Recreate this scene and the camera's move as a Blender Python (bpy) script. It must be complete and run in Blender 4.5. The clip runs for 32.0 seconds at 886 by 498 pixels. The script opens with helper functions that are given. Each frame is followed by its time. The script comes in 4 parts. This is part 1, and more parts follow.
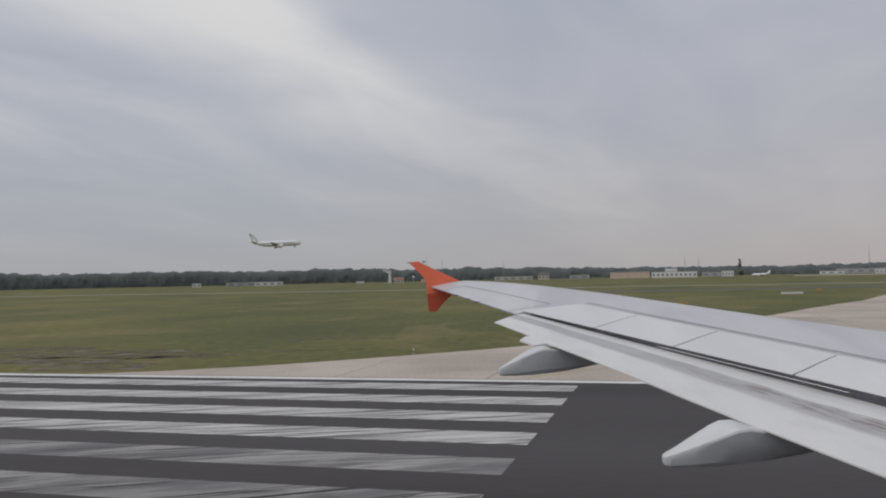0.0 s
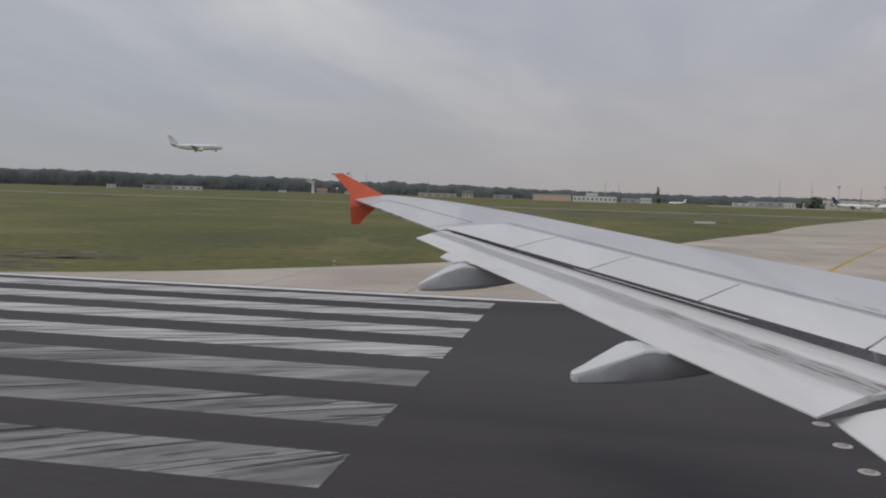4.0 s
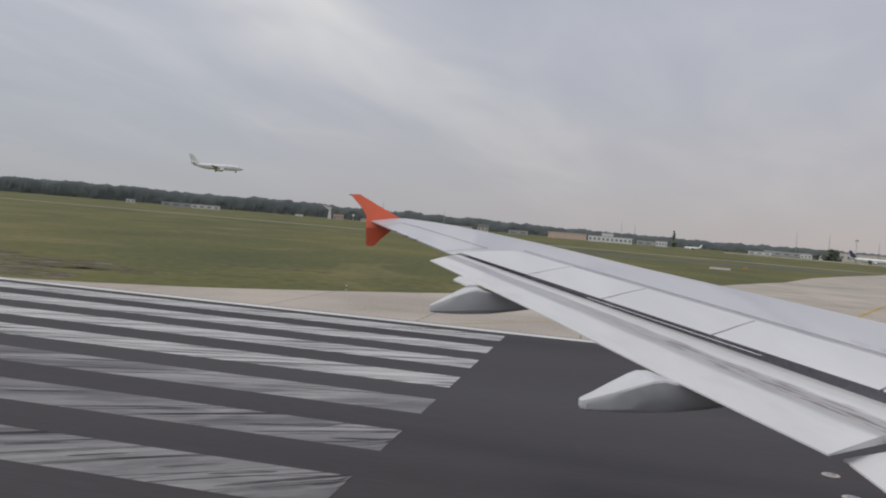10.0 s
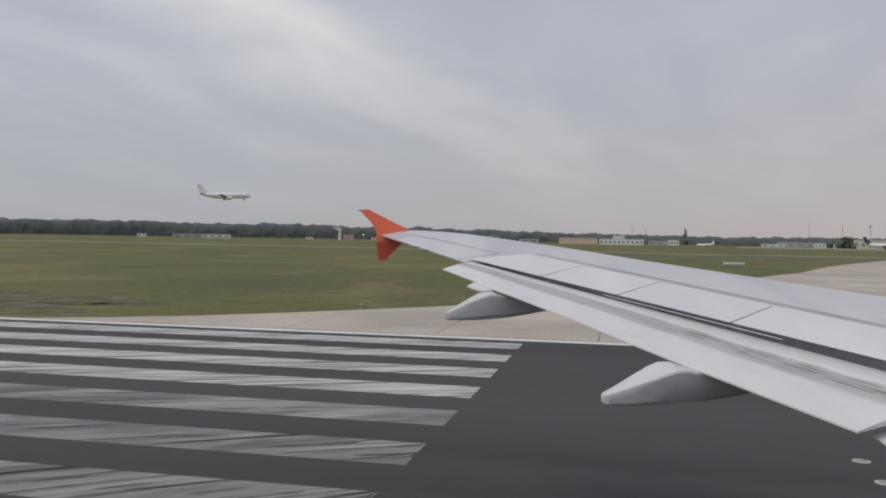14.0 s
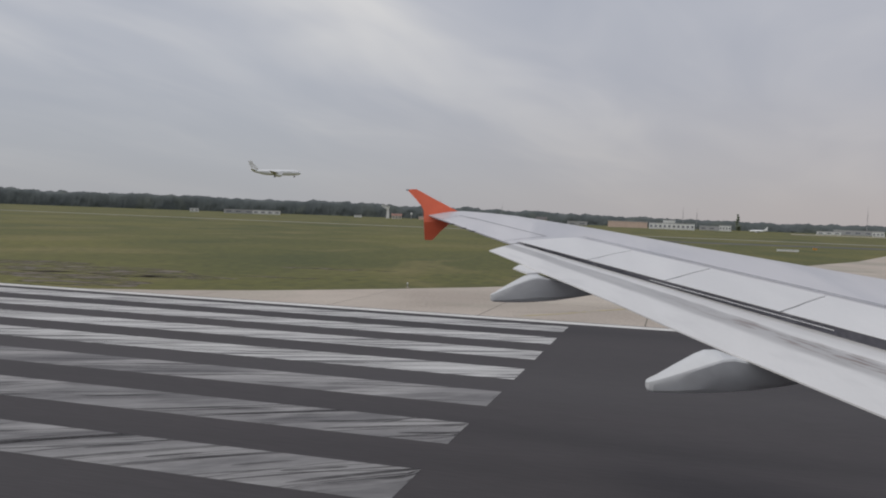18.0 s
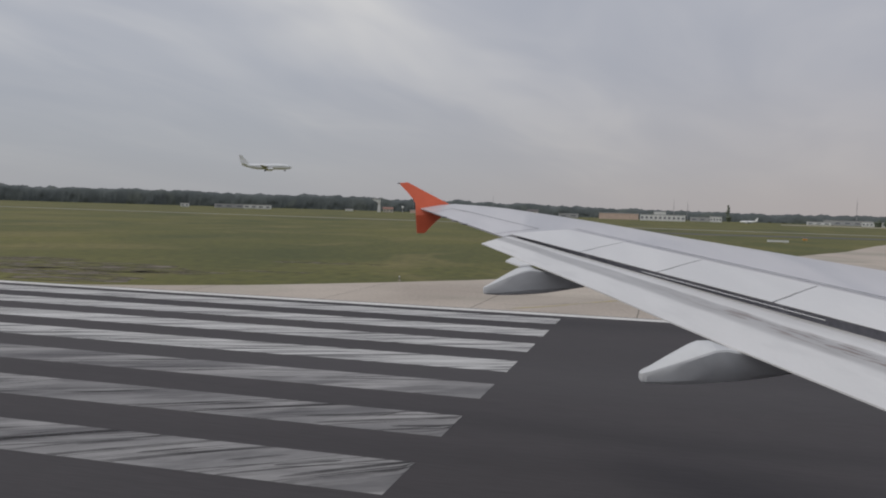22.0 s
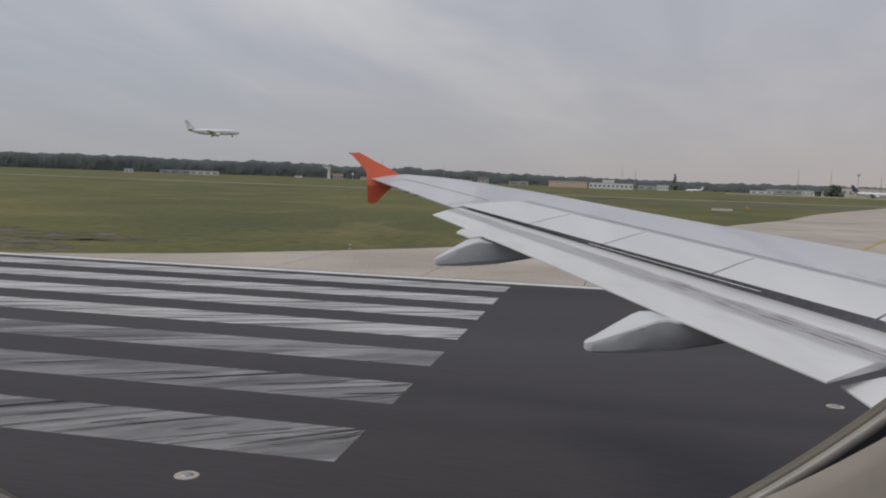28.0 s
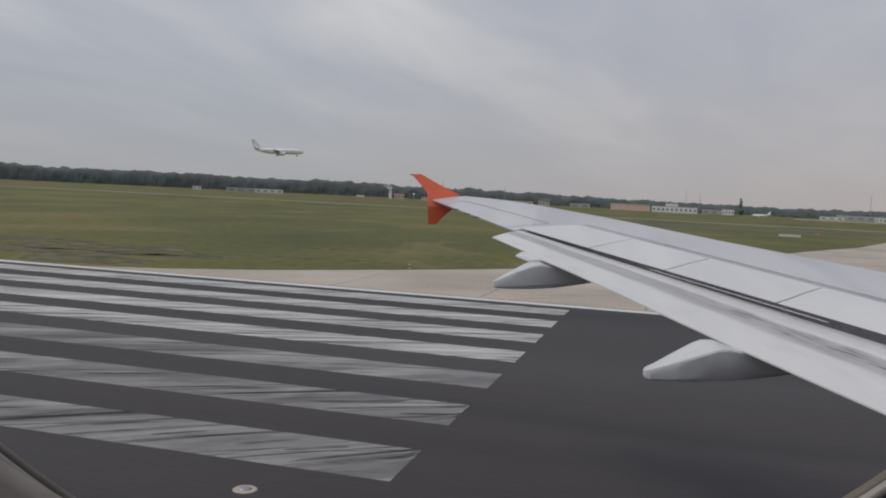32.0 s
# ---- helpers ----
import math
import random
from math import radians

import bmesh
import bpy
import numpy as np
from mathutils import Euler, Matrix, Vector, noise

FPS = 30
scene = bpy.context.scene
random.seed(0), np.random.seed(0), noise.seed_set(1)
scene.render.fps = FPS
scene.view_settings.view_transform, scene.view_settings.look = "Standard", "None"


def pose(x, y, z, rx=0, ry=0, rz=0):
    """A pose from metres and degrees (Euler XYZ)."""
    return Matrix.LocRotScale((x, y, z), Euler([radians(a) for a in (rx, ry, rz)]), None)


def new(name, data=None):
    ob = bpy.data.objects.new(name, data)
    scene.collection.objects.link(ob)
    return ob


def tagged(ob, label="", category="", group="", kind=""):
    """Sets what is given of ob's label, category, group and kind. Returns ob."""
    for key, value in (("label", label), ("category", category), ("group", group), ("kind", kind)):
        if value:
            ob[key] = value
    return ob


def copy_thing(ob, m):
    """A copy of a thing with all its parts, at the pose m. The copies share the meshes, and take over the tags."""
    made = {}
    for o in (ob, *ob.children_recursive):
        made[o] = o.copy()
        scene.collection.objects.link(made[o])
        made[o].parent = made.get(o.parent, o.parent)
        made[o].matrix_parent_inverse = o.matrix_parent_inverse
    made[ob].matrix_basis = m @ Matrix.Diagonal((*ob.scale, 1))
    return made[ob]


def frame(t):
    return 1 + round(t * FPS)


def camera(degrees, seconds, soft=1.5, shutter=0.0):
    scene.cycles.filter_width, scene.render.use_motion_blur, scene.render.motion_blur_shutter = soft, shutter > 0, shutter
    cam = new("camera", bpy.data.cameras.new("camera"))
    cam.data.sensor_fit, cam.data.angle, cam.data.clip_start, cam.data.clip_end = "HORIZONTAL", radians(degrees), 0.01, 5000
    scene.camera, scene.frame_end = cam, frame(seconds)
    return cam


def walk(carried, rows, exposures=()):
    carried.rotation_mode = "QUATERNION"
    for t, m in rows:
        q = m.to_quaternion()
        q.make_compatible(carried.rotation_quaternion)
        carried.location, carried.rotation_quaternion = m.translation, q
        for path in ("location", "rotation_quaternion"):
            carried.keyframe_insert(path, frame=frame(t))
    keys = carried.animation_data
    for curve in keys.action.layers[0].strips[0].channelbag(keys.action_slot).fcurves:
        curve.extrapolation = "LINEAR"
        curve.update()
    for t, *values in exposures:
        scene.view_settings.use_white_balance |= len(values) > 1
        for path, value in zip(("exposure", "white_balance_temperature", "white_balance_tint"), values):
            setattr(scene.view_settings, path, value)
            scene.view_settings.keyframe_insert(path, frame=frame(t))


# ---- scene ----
cam = camera(55.5, 32.0, soft=2.0)
PATH = [
    (0, pose(-0.005, 0.004, 4.683, 91.94, 1.17, 2.27)),
    (0.5, pose(-0.004, 0.000, 4.700, 91.73, 1.16, 1.81)),
    (1, pose(-0.002, -0.009, 4.722, 90.52, 1.36, 0.84)),
    (1.5, pose(-0.003, -0.009, 4.691, 88.82, 1.44, -0.46)),
    (2, pose(-0.005, -0.006, 4.663, 87.30, 1.16, -1.63)),
    (2.5, pose(-0.003, -0.011, 4.676, 86.24, 0.51, -2.11)),
    (3, pose(-0.006, -0.006, 4.685, 85.40, -1.02, -2.44)),
    (3.5, pose(-0.005, -0.012, 4.677, 85.94, -1.56, -2.80)),
    (5.5, pose(-0.007, -0.002, 4.728, 86.36, -3.23, -1.45)),
    (6, pose(-0.005, -0.004, 4.689, 86.86, -3.92, -0.04)),
    (6.5, pose(-0.003, -0.007, 4.657, 89.83, -4.69, 0.40)),
    (7, pose(-0.004, 0.003, 4.615, 90.36, -5.49, 0.95)),
    (7.5, pose(-0.003, 0.010, 4.626, 90.50, -5.90, 0.19)),
    (8, pose(-0.007, -0.003, 4.610, 90.68, -5.90, -1.78)),
    (8.5, pose(-0.005, 0.002, 4.593, 89.79, -5.28, -2.57)),
    (9, pose(-0.002, -0.005, 4.616, 89.25, -4.74, -3.25)),
    (9.5, pose(-0.005, 0.002, 4.595, 88.82, -4.65, -3.39)),
    (10, pose(-0.003, 0.002, 4.571, 88.31, -4.77, -1.81)),
    (10.5, pose(-0.002, 0.004, 4.574, 88.67, -4.73, -0.08)),
    (11, pose(-0.002, 0.008, 4.573, 88.80, -3.00, 1.49)),
    (11.5, pose(-0.002, 0.011, 4.526, 89.16, -2.41, 1.53)),
    (12, pose(0.005, 0.003, 4.519, 89.77, -1.05, 0.05)),
    (12.5, pose(0.002, 0.003, 4.545, 89.60, -0.78, -1.22)),
    (13, pose(0.000, 0.004, 4.543, 89.83, -0.93, -1.41)),
    (13.5, pose(-0.002, 0.008, 4.499, 89.69, -1.10, -1.25)),
    (15.5, pose(-0.001, 0.005, 4.499, 87.76, -0.17, -0.47)),
    (16, pose(-0.004, 0.003, 4.507, 87.84, -0.23, -1.21)),
    (16.5, pose(0.006, -0.010, 4.520, 88.53, -0.11, -0.71)),
    (17, pose(0.003, -0.005, 4.506, 89.18, -1.64, 0.76)),
    (17.5, pose(-0.001, 0.002, 4.492, 88.49, -2.38, 1.67)),
    (18, pose(0.007, -0.002, 4.509, 87.78, -2.11, 2.13)),
    (18.5, pose(0.010, -0.006, 4.525, 87.85, -1.54, 1.68)),
    (19, pose(0.007, -0.004, 4.526, 88.17, -1.31, 2.28)),
    (19.5, pose(0.005, 0.000, 4.514, 87.99, -1.10, 2.36)),
    (20, pose(0.003, 0.007, 4.516, 87.62, -1.22, 1.70)),
    (20.5, pose(0.005, 0.000, 4.514, 87.75, -1.12, 1.07)),
    (21, pose(0.005, -0.002, 4.521, 87.73, -1.42, 0.93)),
    (21.5, pose(0.009, 0.001, 4.534, 87.27, -1.57, 1.31)),
    (22, pose(-0.004, 0.001, 4.509, 87.33, -1.71, 1.54)),
    (22.5, pose(0.005, 0.002, 4.506, 87.48, -1.96, 0.97)),
    (23, pose(0.005, -0.002, 4.519, 87.45, -1.93, 0.11)),
    (23.5, pose(0.006, -0.004, 4.504, 87.51, -1.96, -0.24)),
    (24, pose(0.008, -0.001, 4.501, 87.52, -1.95, -0.11)),
    (24.5, pose(0.005, 0.003, 4.510, 87.35, -2.11, 0.27)),
    (25, pose(0.006, -0.005, 4.503, 87.37, -2.16, 0.15)),
    (25.5, pose(0.005, 0.005, 4.524, 87.21, -2.06, -0.47)),
    (26, pose(0.007, -0.007, 4.536, 87.07, -1.81, -1.01)),
    (26.5, pose(0.002, -0.002, 4.522, 87.10, -1.98, -1.52)),
    (28.5, pose(-0.016, -0.164, 4.581, 84.87, -2.00, -1.82)),
    (29, pose(-0.011, -0.168, 4.590, 84.90, -2.08, -1.30)),
    (29.5, pose(-0.011, -0.168, 4.595, 85.24, -2.21, -0.31)),
    (30, pose(-0.012, -0.169, 4.585, 85.52, -2.35, 0.58)),
    (30.5, pose(-0.014, -0.167, 4.587, 85.62, -2.48, 1.08)),
    (31, pose(-0.010, -0.168, 4.585, 85.74, -2.74, 1.69)),
    (31.5, pose(-0.008, -0.169, 4.600, 85.92, -2.71, 2.15)),
    (32, pose(-0.012, -0.164, 4.584, 86.46, -2.77, 2.30)),
]
walk(cam, PATH, exposures=[(0, 0.05), (2, -0.08), (3.5, -0.04), (6, 0.05), (8, 0.16), (13, 0.16), (18, 0.10), (22, 0.0), (32, 0.03)])

# ---- world, sun and light ----
world = bpy.data.worlds.new("overcast_sky")
scene.world = world
world.use_nodes = True
wt = world.node_tree
wt.nodes.clear()


def wn(kind, **values):
    n = wt.nodes.new(kind)
    for key, value in values.items():
        if key in n.inputs:
            n.inputs[key].default_value = value
    return n


def wmath(op, a, b=None):
    n = wt.nodes.new("ShaderNodeMath")
    n.operation = op
    for i, v in enumerate((a, b)):
        if v is None:
            continue
        if isinstance(v, (int, float)):
            n.inputs[i].default_value = v
        else:
            wt.links.new(v, n.inputs[i])
    return n.outputs[0]


def wramp(fac, stops):
    n = wt.nodes.new("ShaderNodeValToRGB")
    n.color_ramp.interpolation = "B_SPLINE"
    for i, (p, c) in enumerate(stops):
        e = n.color_ramp.elements[i] if i < 2 else n.color_ramp.elements.new(p)
        e.position, e.color = p, (*c, 1)
    wt.links.new(fac, n.inputs[0])
    return n.outputs[0]


def wmix(mode, fac, a, b):
    n = wt.nodes.new("ShaderNodeMix")
    n.data_type, n.blend_type = "RGBA", mode
    for i, v in ((0, fac), (6, a), (7, b)):
        if isinstance(v, (int, float)):
            n.inputs[i].default_value = v
        elif isinstance(v, tuple):
            n.inputs[i].default_value = (*v, 1)
        else:
            wt.links.new(v, n.inputs[i])
    return n.outputs[2]


STREAK = -1.45
SUN_ELEVATION, SUN_TURN = radians(48), radians(-100)
coords = wn("ShaderNodeTexCoord").outputs["Generated"]
sep = wn("ShaderNodeSeparateXYZ")
wt.links.new(coords, sep.inputs[0])
dx, dy, dz = sep.outputs
up = wmath("MAXIMUM", dz, 0.0)
# the cloud layer as a flat sheet overhead
low = wmath("ADD", up, 0.16)
flat = wn("ShaderNodeCombineXYZ")
wt.links.new(wmath("DIVIDE", dx, low), flat.inputs[0])
wt.links.new(wmath("DIVIDE", dy, low), flat.inputs[1])
warp = wn("ShaderNodeTexNoise", Scale=0.9, Detail=3.0, Roughness=0.5)
wt.links.new(flat.outputs[0], warp.inputs["Vector"])
turned = wn("ShaderNodeMapping")
turned.inputs["Rotation"].default_value = (0, 0, radians(26.4))
wt.links.new(flat.outputs[0], turned.inputs[0])
turned_xyz = wn("ShaderNodeSeparateXYZ")
wt.links.new(turned.outputs[0], turned_xyz.inputs[0])
long_way = wn("ShaderNodeMapping")
long_way.inputs["Scale"].default_value = (1.0, 0.42, 1)
long_way.inputs["Location"].default_value = (0.3, 0.1, 0)
wt.links.new(turned.outputs[0], long_way.inputs[0])
big = wn("ShaderNodeTexNoise", Scale=0.75, Detail=3.0, Roughness=0.5, Distortion=0.3)
wt.links.new(long_way.outputs[0], big.inputs["Vector"])
fine = wn("ShaderNodeTexNoise", Scale=2.3, Detail=3.5, Roughness=0.5, Distortion=0.5)
wt.links.new(long_way.outputs[0], fine.inputs["Vector"])
# streaks of brighter cloud that cross the whole sky side by side
across = wmath("ADD", turned_xyz.outputs[0], wmath("MULTIPLY", wmath("SUBTRACT", warp.outputs[0], 0.5), 0.75))
waves = wmath("COSINE", wmath("MULTIPLY", wmath("SUBTRACT", across, STREAK), math.tau / 2.6))
streak = wmath("POWER", wmath("MULTIPLY", wmath("ADD", waves, 1.0), 0.5), 7.0)
mixed = wmath("ADD", wmath("MULTIPLY", big.outputs[0], 0.54), wmath("MULTIPLY", fine.outputs[0], 0.38))
mixed = wmath("ADD", mixed, wmath("MULTIPLY", streak, 0.15))
clouds = wramp(mixed, [(0.35, (0.378, 0.408, 0.482)), (0.47, (0.446, 0.468, 0.530)), (0.57, (0.546, 0.555, 0.595)), (0.70, (0.77, 0.755, 0.735))])
# low, even haze towards the horizon, a little warmer ahead of the wing
side = wmath("MULTIPLY", wmath("ADD", dx, 0.25), 1.2)
side.node.use_clamp = True
haze = wmix("MIX", side, (0.366, 0.374, 0.402), (0.440, 0.392, 0.385))
height = wramp(up, [(0.0, (1, 1, 1)), (0.05, (0.85, 0.85, 0.85)), (0.16, (0.38, 0.38, 0.38)), (0.36, (0, 0, 0))])
veil = wmix("MIX", height, clouds, haze)
sky = wn("ShaderNodeTexSky")
sky.sky_type = "NISHITA"
sky.sun_disc = False
sky.sun_elevation, sky.sun_rotation = SUN_ELEVATION, SUN_TURN
blue = wn("ShaderNodeVectorMath")
blue.operation = "SCALE"
blue.inputs["Scale"].default_value = 0.07
wt.links.new(sky.outputs[0], blue.inputs[0])
seen = wmix("MIX", 0.90, blue.outputs[0], veil)
back = wn("ShaderNodeBackground", Strength=1.0)
wt.links.new(seen, back.inputs["Color"])
wt.links.new(back.outputs[0], wn("ShaderNodeOutputWorld").inputs[0])

sun = new("sun", bpy.data.lights.new("sun", "SUN"))
sun.data.energy, sun.data.angle, sun.data.color = 1.2, radians(25), (1.0, 0.96, 0.90)
to_sun = Vector((math.sin(SUN_TURN) * math.cos(SUN_ELEVATION), math.cos(SUN_TURN) * math.cos(SUN_ELEVATION), math.sin(SUN_ELEVATION)))
sun.rotation_euler = to_sun.to_track_quat("Z", "Y").to_euler()
sun.location = (0, 0, 60)


# ---- materials ----
def surface(name, dark, light, scale=1.0, fine_scale=20.0, rough=0.8, metal=0.0, bump=0.1, contrast=(0.35, 0.65), stretch=(1, 1, 1), third=None, third_scale=0.1, turn=0.0, space="Object", bump_far=0.02, vary=0.0, third_range=(0.45, 0.62), coat=0.0, grain_by=0.14):
    """A two-scale surface: patches between two colours, a fine grain over it, a third colour in large stains."""
    m = bpy.data.materials.new(name)
    m.use_nodes = True
    t = m.node_tree
    b = t.nodes["Principled BSDF"]
    b.inputs["Metallic"].default_value = metal
    b.inputs["Coat Weight"].default_value = coat
    tc = t.nodes.new("ShaderNodeTexCoord")
    spin = t.nodes.new("ShaderNodeMapping")
    spin.inputs["Rotation"].default_value = (0, 0, radians(turn))
    t.links.new(tc.outputs[space], spin.inputs[0])
    mp = t.nodes.new("ShaderNodeMapping")
    mp.inputs["Scale"].default_value = stretch
    t.links.new(spin.outputs[0], mp.inputs[0])

    def noise_of(s, detail=4.0, dist=0.0):
        n = t.nodes.new("ShaderNodeTexNoise")
        n.inputs["Scale"].default_value, n.inputs["Detail"].default_value, n.inputs["Distortion"].default_value = s, detail, dist
        t.links.new(mp.outputs[0], n.inputs["Vector"])
        return n.outputs[0]

    def ranged(v, lo, hi):
        n = t.nodes.new("ShaderNodeMapRange")
        n.inputs[1].default_value, n.inputs[2].default_value = lo, hi
        t.links.new(v, n.inputs[0])
        return n.outputs[0]

    def mix(fac, a, c, mode="MIX"):
        n = t.nodes.new("ShaderNodeMix")
        n.data_type, n.blend_type = "RGBA", mode
        for i, v in ((0, fac), (6, a), (7, c)):
            if isinstance(v, tuple):
                n.inputs[i].default_value = (*v, 1)
            elif isinstance(v, float):
                n.inputs[i].default_value = v
            else:
                t.links.new(v, n.inputs[i])
        return n.outputs[2]

    patch, grain = noise_of(scale, 5.0, 0.4), noise_of(fine_scale, 3.0)
    colour = mix(ranged(patch, *contrast), dark, light)
    if third:
        colour = mix(ranged(noise_of(third_scale, 4.0, 0.8), *third_range), colour, third)
    g = ranged(grain, 0.25, 0.75)
    shade = t.nodes.new("ShaderNodeMapRange")
    shade.inputs[3].default_value, shade.inputs[4].default_value = 1 - grain_by, 1 + grain_by
    t.links.new(g, shade.inputs[0])
    factor = shade.outputs[0]
    if vary:
        info = t.nodes.new("ShaderNodeObjectInfo")
        r = t.nodes.new("ShaderNodeMapRange")
        r.inputs[3].default_value, r.inputs[4].default_value = 1 - vary, 1 + vary
        t.links.new(info.outputs["Random"], r.inputs[0])
        mm = t.nodes.new("ShaderNodeMath")
        mm.operation = "MULTIPLY"
        t.links.new(factor, mm.inputs[0])
        t.links.new(r.outputs[0], mm.inputs[1])
        factor = mm.outputs[0]
    grey = t.nodes.new("ShaderNodeCombineColor")
    for i in range(3):
        t.links.new(factor, grey.inputs[i])
    colour = mix(1.0, colour, grey.outputs[0], "MULTIPLY")
    t.links.new(colour, b.inputs["Base Color"])
    rr = t.nodes.new("ShaderNodeMapRange")
    rr.inputs[3].default_value, rr.inputs[4].default_value = max(0.03, rough - 0.1), min(1.0, rough + 0.1)
    t.links.new(patch, rr.inputs[0])
    t.links.new(rr.outputs[0], b.inputs["Roughness"])
    if bump:
        bp = t.nodes.new("ShaderNodeBump")
        bp.inputs["Strength"].default_value, bp.inputs["Distance"].default_value = bump, bump_far
        t.links.new(grain, bp.inputs["Height"])
        t.links.new(bp.outputs[0], b.inputs["Normal"])
    return m


GRASS = surface("grass", (0.063, 0.0705, 0.011), (0.131, 0.122, 0.025), 0.045, 1.6, 0.95, bump=0.6, bump_far=0.10, stretch=(0.75, 0.45, 1), third=(0.172, 0.145, 0.048), third_scale=0.11, turn=13, third_range=(0.52, 0.72), grain_by=0.30, contrast=(0.34, 0.64))
ASPHALT = surface("runway_asphalt", (0.029, 0.0252, 0.0275), (0.053, 0.0462, 0.0490), 0.16, 9.0, 0.88, bump=0.25, stretch=(0.16, 1.5, 1), turn=13.5, third=(0.058, 0.0520, 0.0545), third_scale=0.035)
TAXI_ASPHALT = surface("taxiway_asphalt", (0.062, 0.060, 0.062), (0.095, 0.092, 0.093), 0.2, 9.0, 0.88, bump=0.25, third=(0.12, 0.115, 0.11), third_scale=0.05)
CONCRETE = surface("weathered_concrete", (0.405, 0.345, 0.290), (0.505, 0.438, 0.372), 0.12, 6.0, 0.9, bump=0.2, third=(0.31, 0.295, 0.235), third_scale=0.06, vary=0.06, third_range=(0.5, 0.72))
JOINT = surface("joint_sealant", (0.11, 0.10, 0.085), (0.16, 0.145, 0.12), 1.5, 12.0, 0.9, bump=0.1)
GREY_PATCH = surface("repair_asphalt", (0.130, 0.128, 0.128), (0.185, 0.180, 0.176), 0.15, 7.0, 0.9, bump=0.2)
WHITE_LINE = surface("worn_white_marking", (0.43, 0.422, 0.412), (0.60, 0.59, 0.575), 0.34, 14.0, 0.8, bump=0.1, stretch=(0.14, 3.6, 1), turn=-12, third=(0.13, 0.126, 0.127), third_scale=1.3, third_range=(0.50, 0.60))
DIRTY_LINE = surface("rubber_streaked_marking", (0.150, 0.145, 0.147), (0.325, 0.315, 0.310), 0.45, 14.0, 0.8, bump=0.1, stretch=(0.30, 1.5, 1), turn=-20, third=(0.115, 0.110, 0.113), third_scale=0.8, third_range=(0.50, 0.68))
CLEAN_LINE = surface("clean_white_marking", (0.60, 0.585, 0.56), (0.70, 0.683, 0.655), 0.5, 14.0, 0.8, bump=0.1)
YELLOW_LINE = surface("yellow_marking", (0.40, 0.27, 0.035), (0.52, 0.37, 0.06), 0.8, 14.0, 0.75, bump=0.1, third=(0.28, 0.21, 0.06), third_scale=0.4, third_range=(0.5, 0.7))
WING_PAINT = surface("pale_grey_wing_paint", (0.545, 0.531, 0.545), (0.605, 0.590, 0.602), 0.8, 26.0, 0.42, bump=0.02, bump_far=0.004, stretch=(2.0, 0.5, 1), third=(0.485, 0.480, 0.503), third_scale=0.5, coat=0.15, grain_by=0.015)
PANEL_PAINT = surface("white_panel_paint", (0.640, 0.630, 0.625), (0.705, 0.695, 0.687), 0.9, 26.0, 0.40, bump=0.02, bump_far=0.004, stretch=(2.0, 0.5, 1), vary=0.03, coat=0.15, grain_by=0.015)
DARK_GAP = surface("dark_metal_gap", (0.14, 0.135, 0.145), (0.20, 0.195, 0.205), 2.0, 20.0, 0.6, bump=0.05)
# slot wall grey, darkened and blued for the shade under the spoilers
COVE = surface("cove_grey_with_shade", (0.21, 0.207, 0.235), (0.27, 0.266, 0.295), 2.0, 20.0, 0.6, bump=0.05)
FAIRING_PAINT = surface("grey_fairing_paint", (0.54, 0.545, 0.555), (0.64, 0.645, 0.650), 1.4, 24.0, 0.45, bump=0.02, bump_far=0.004, third=(0.44, 0.44, 0.45), third_scale=0.9, coat=0.1, grain_by=0.015)
ORANGE = surface("orange_fence_paint", (0.83, 0.140, 0.062), (0.91, 0.180, 0.082), 1.6, 20.0, 0.42, bump=0.02, bump_far=0.004, coat=0.15, grain_by=0.015)
SEAM_DARK = surface("dark_panel_seam", (0.18, 0.176, 0.19), (0.24, 0.236, 0.25), 3.0, 30.0, 0.7, bump=0.02)
SEALANT = surface("grey_panel_seam", (0.26, 0.26, 0.28), (0.33, 0.33, 0.35), 3.0, 30.0, 0.7, bump=0.02)
LINING = surface("cabin_lining_plastic", (0.46, 0.40, 0.345), (0.54, 0.475, 0.41), 3.0, 60.0, 0.6, bump=0.05, bump_far=0.002)
LINING_EDGE = surface("window_trim_plastic", (0.17, 0.145, 0.115), (0.22, 0.19, 0.15), 4.0, 60.0, 0.5, bump=0.04, bump_far=0.002)
LIP = surface("pale_lip_plastic", (0.40, 0.37, 0.34), (0.48, 0.45, 0.42), 4.0, 60.0, 0.35, bump=0.02, bump_far=0.002)
RUBBER = surface("black_rubber", (0.016, 0.016, 0.016), (0.03, 0.03, 0.03), 5.0, 40.0, 0.75, bump=0.1)
STEEL = surface("grey_steel", (0.30, 0.30, 0.31), (0.42, 0.42, 0.43), 4.0, 40.0, 0.4, metal=0.7, bump=0.03)
WHITE_PAINT = surface("white_paint", (0.76, 0.76, 0.75), (0.84, 0.84, 0.83), 0.5, 10.0, 0.55, bump=0.03, grain_by=0.015)
# leaf green lifted towards blue-grey, so distance haze sits in the colour
FOREST = surface("hazed_forest_leaves", (0.074, 0.086, 0.086), (0.094, 0.107, 0.103), 0.04, 0.4, 0.98, bump=0.1, bump_far=0.2, third=(0.092, 0.104, 0.086), third_scale=0.02, third_range=(0.55, 0.7))
CREAM = surface("cream_render", (0.58, 0.53, 0.46), (0.66, 0.61, 0.53), 0.3, 4.0, 0.85, bump=0.05)
PINKISH = surface("pale_pink_render", (0.62, 0.47, 0.39), (0.70, 0.54, 0.45), 0.3, 4.0, 0.85, bump=0.05)
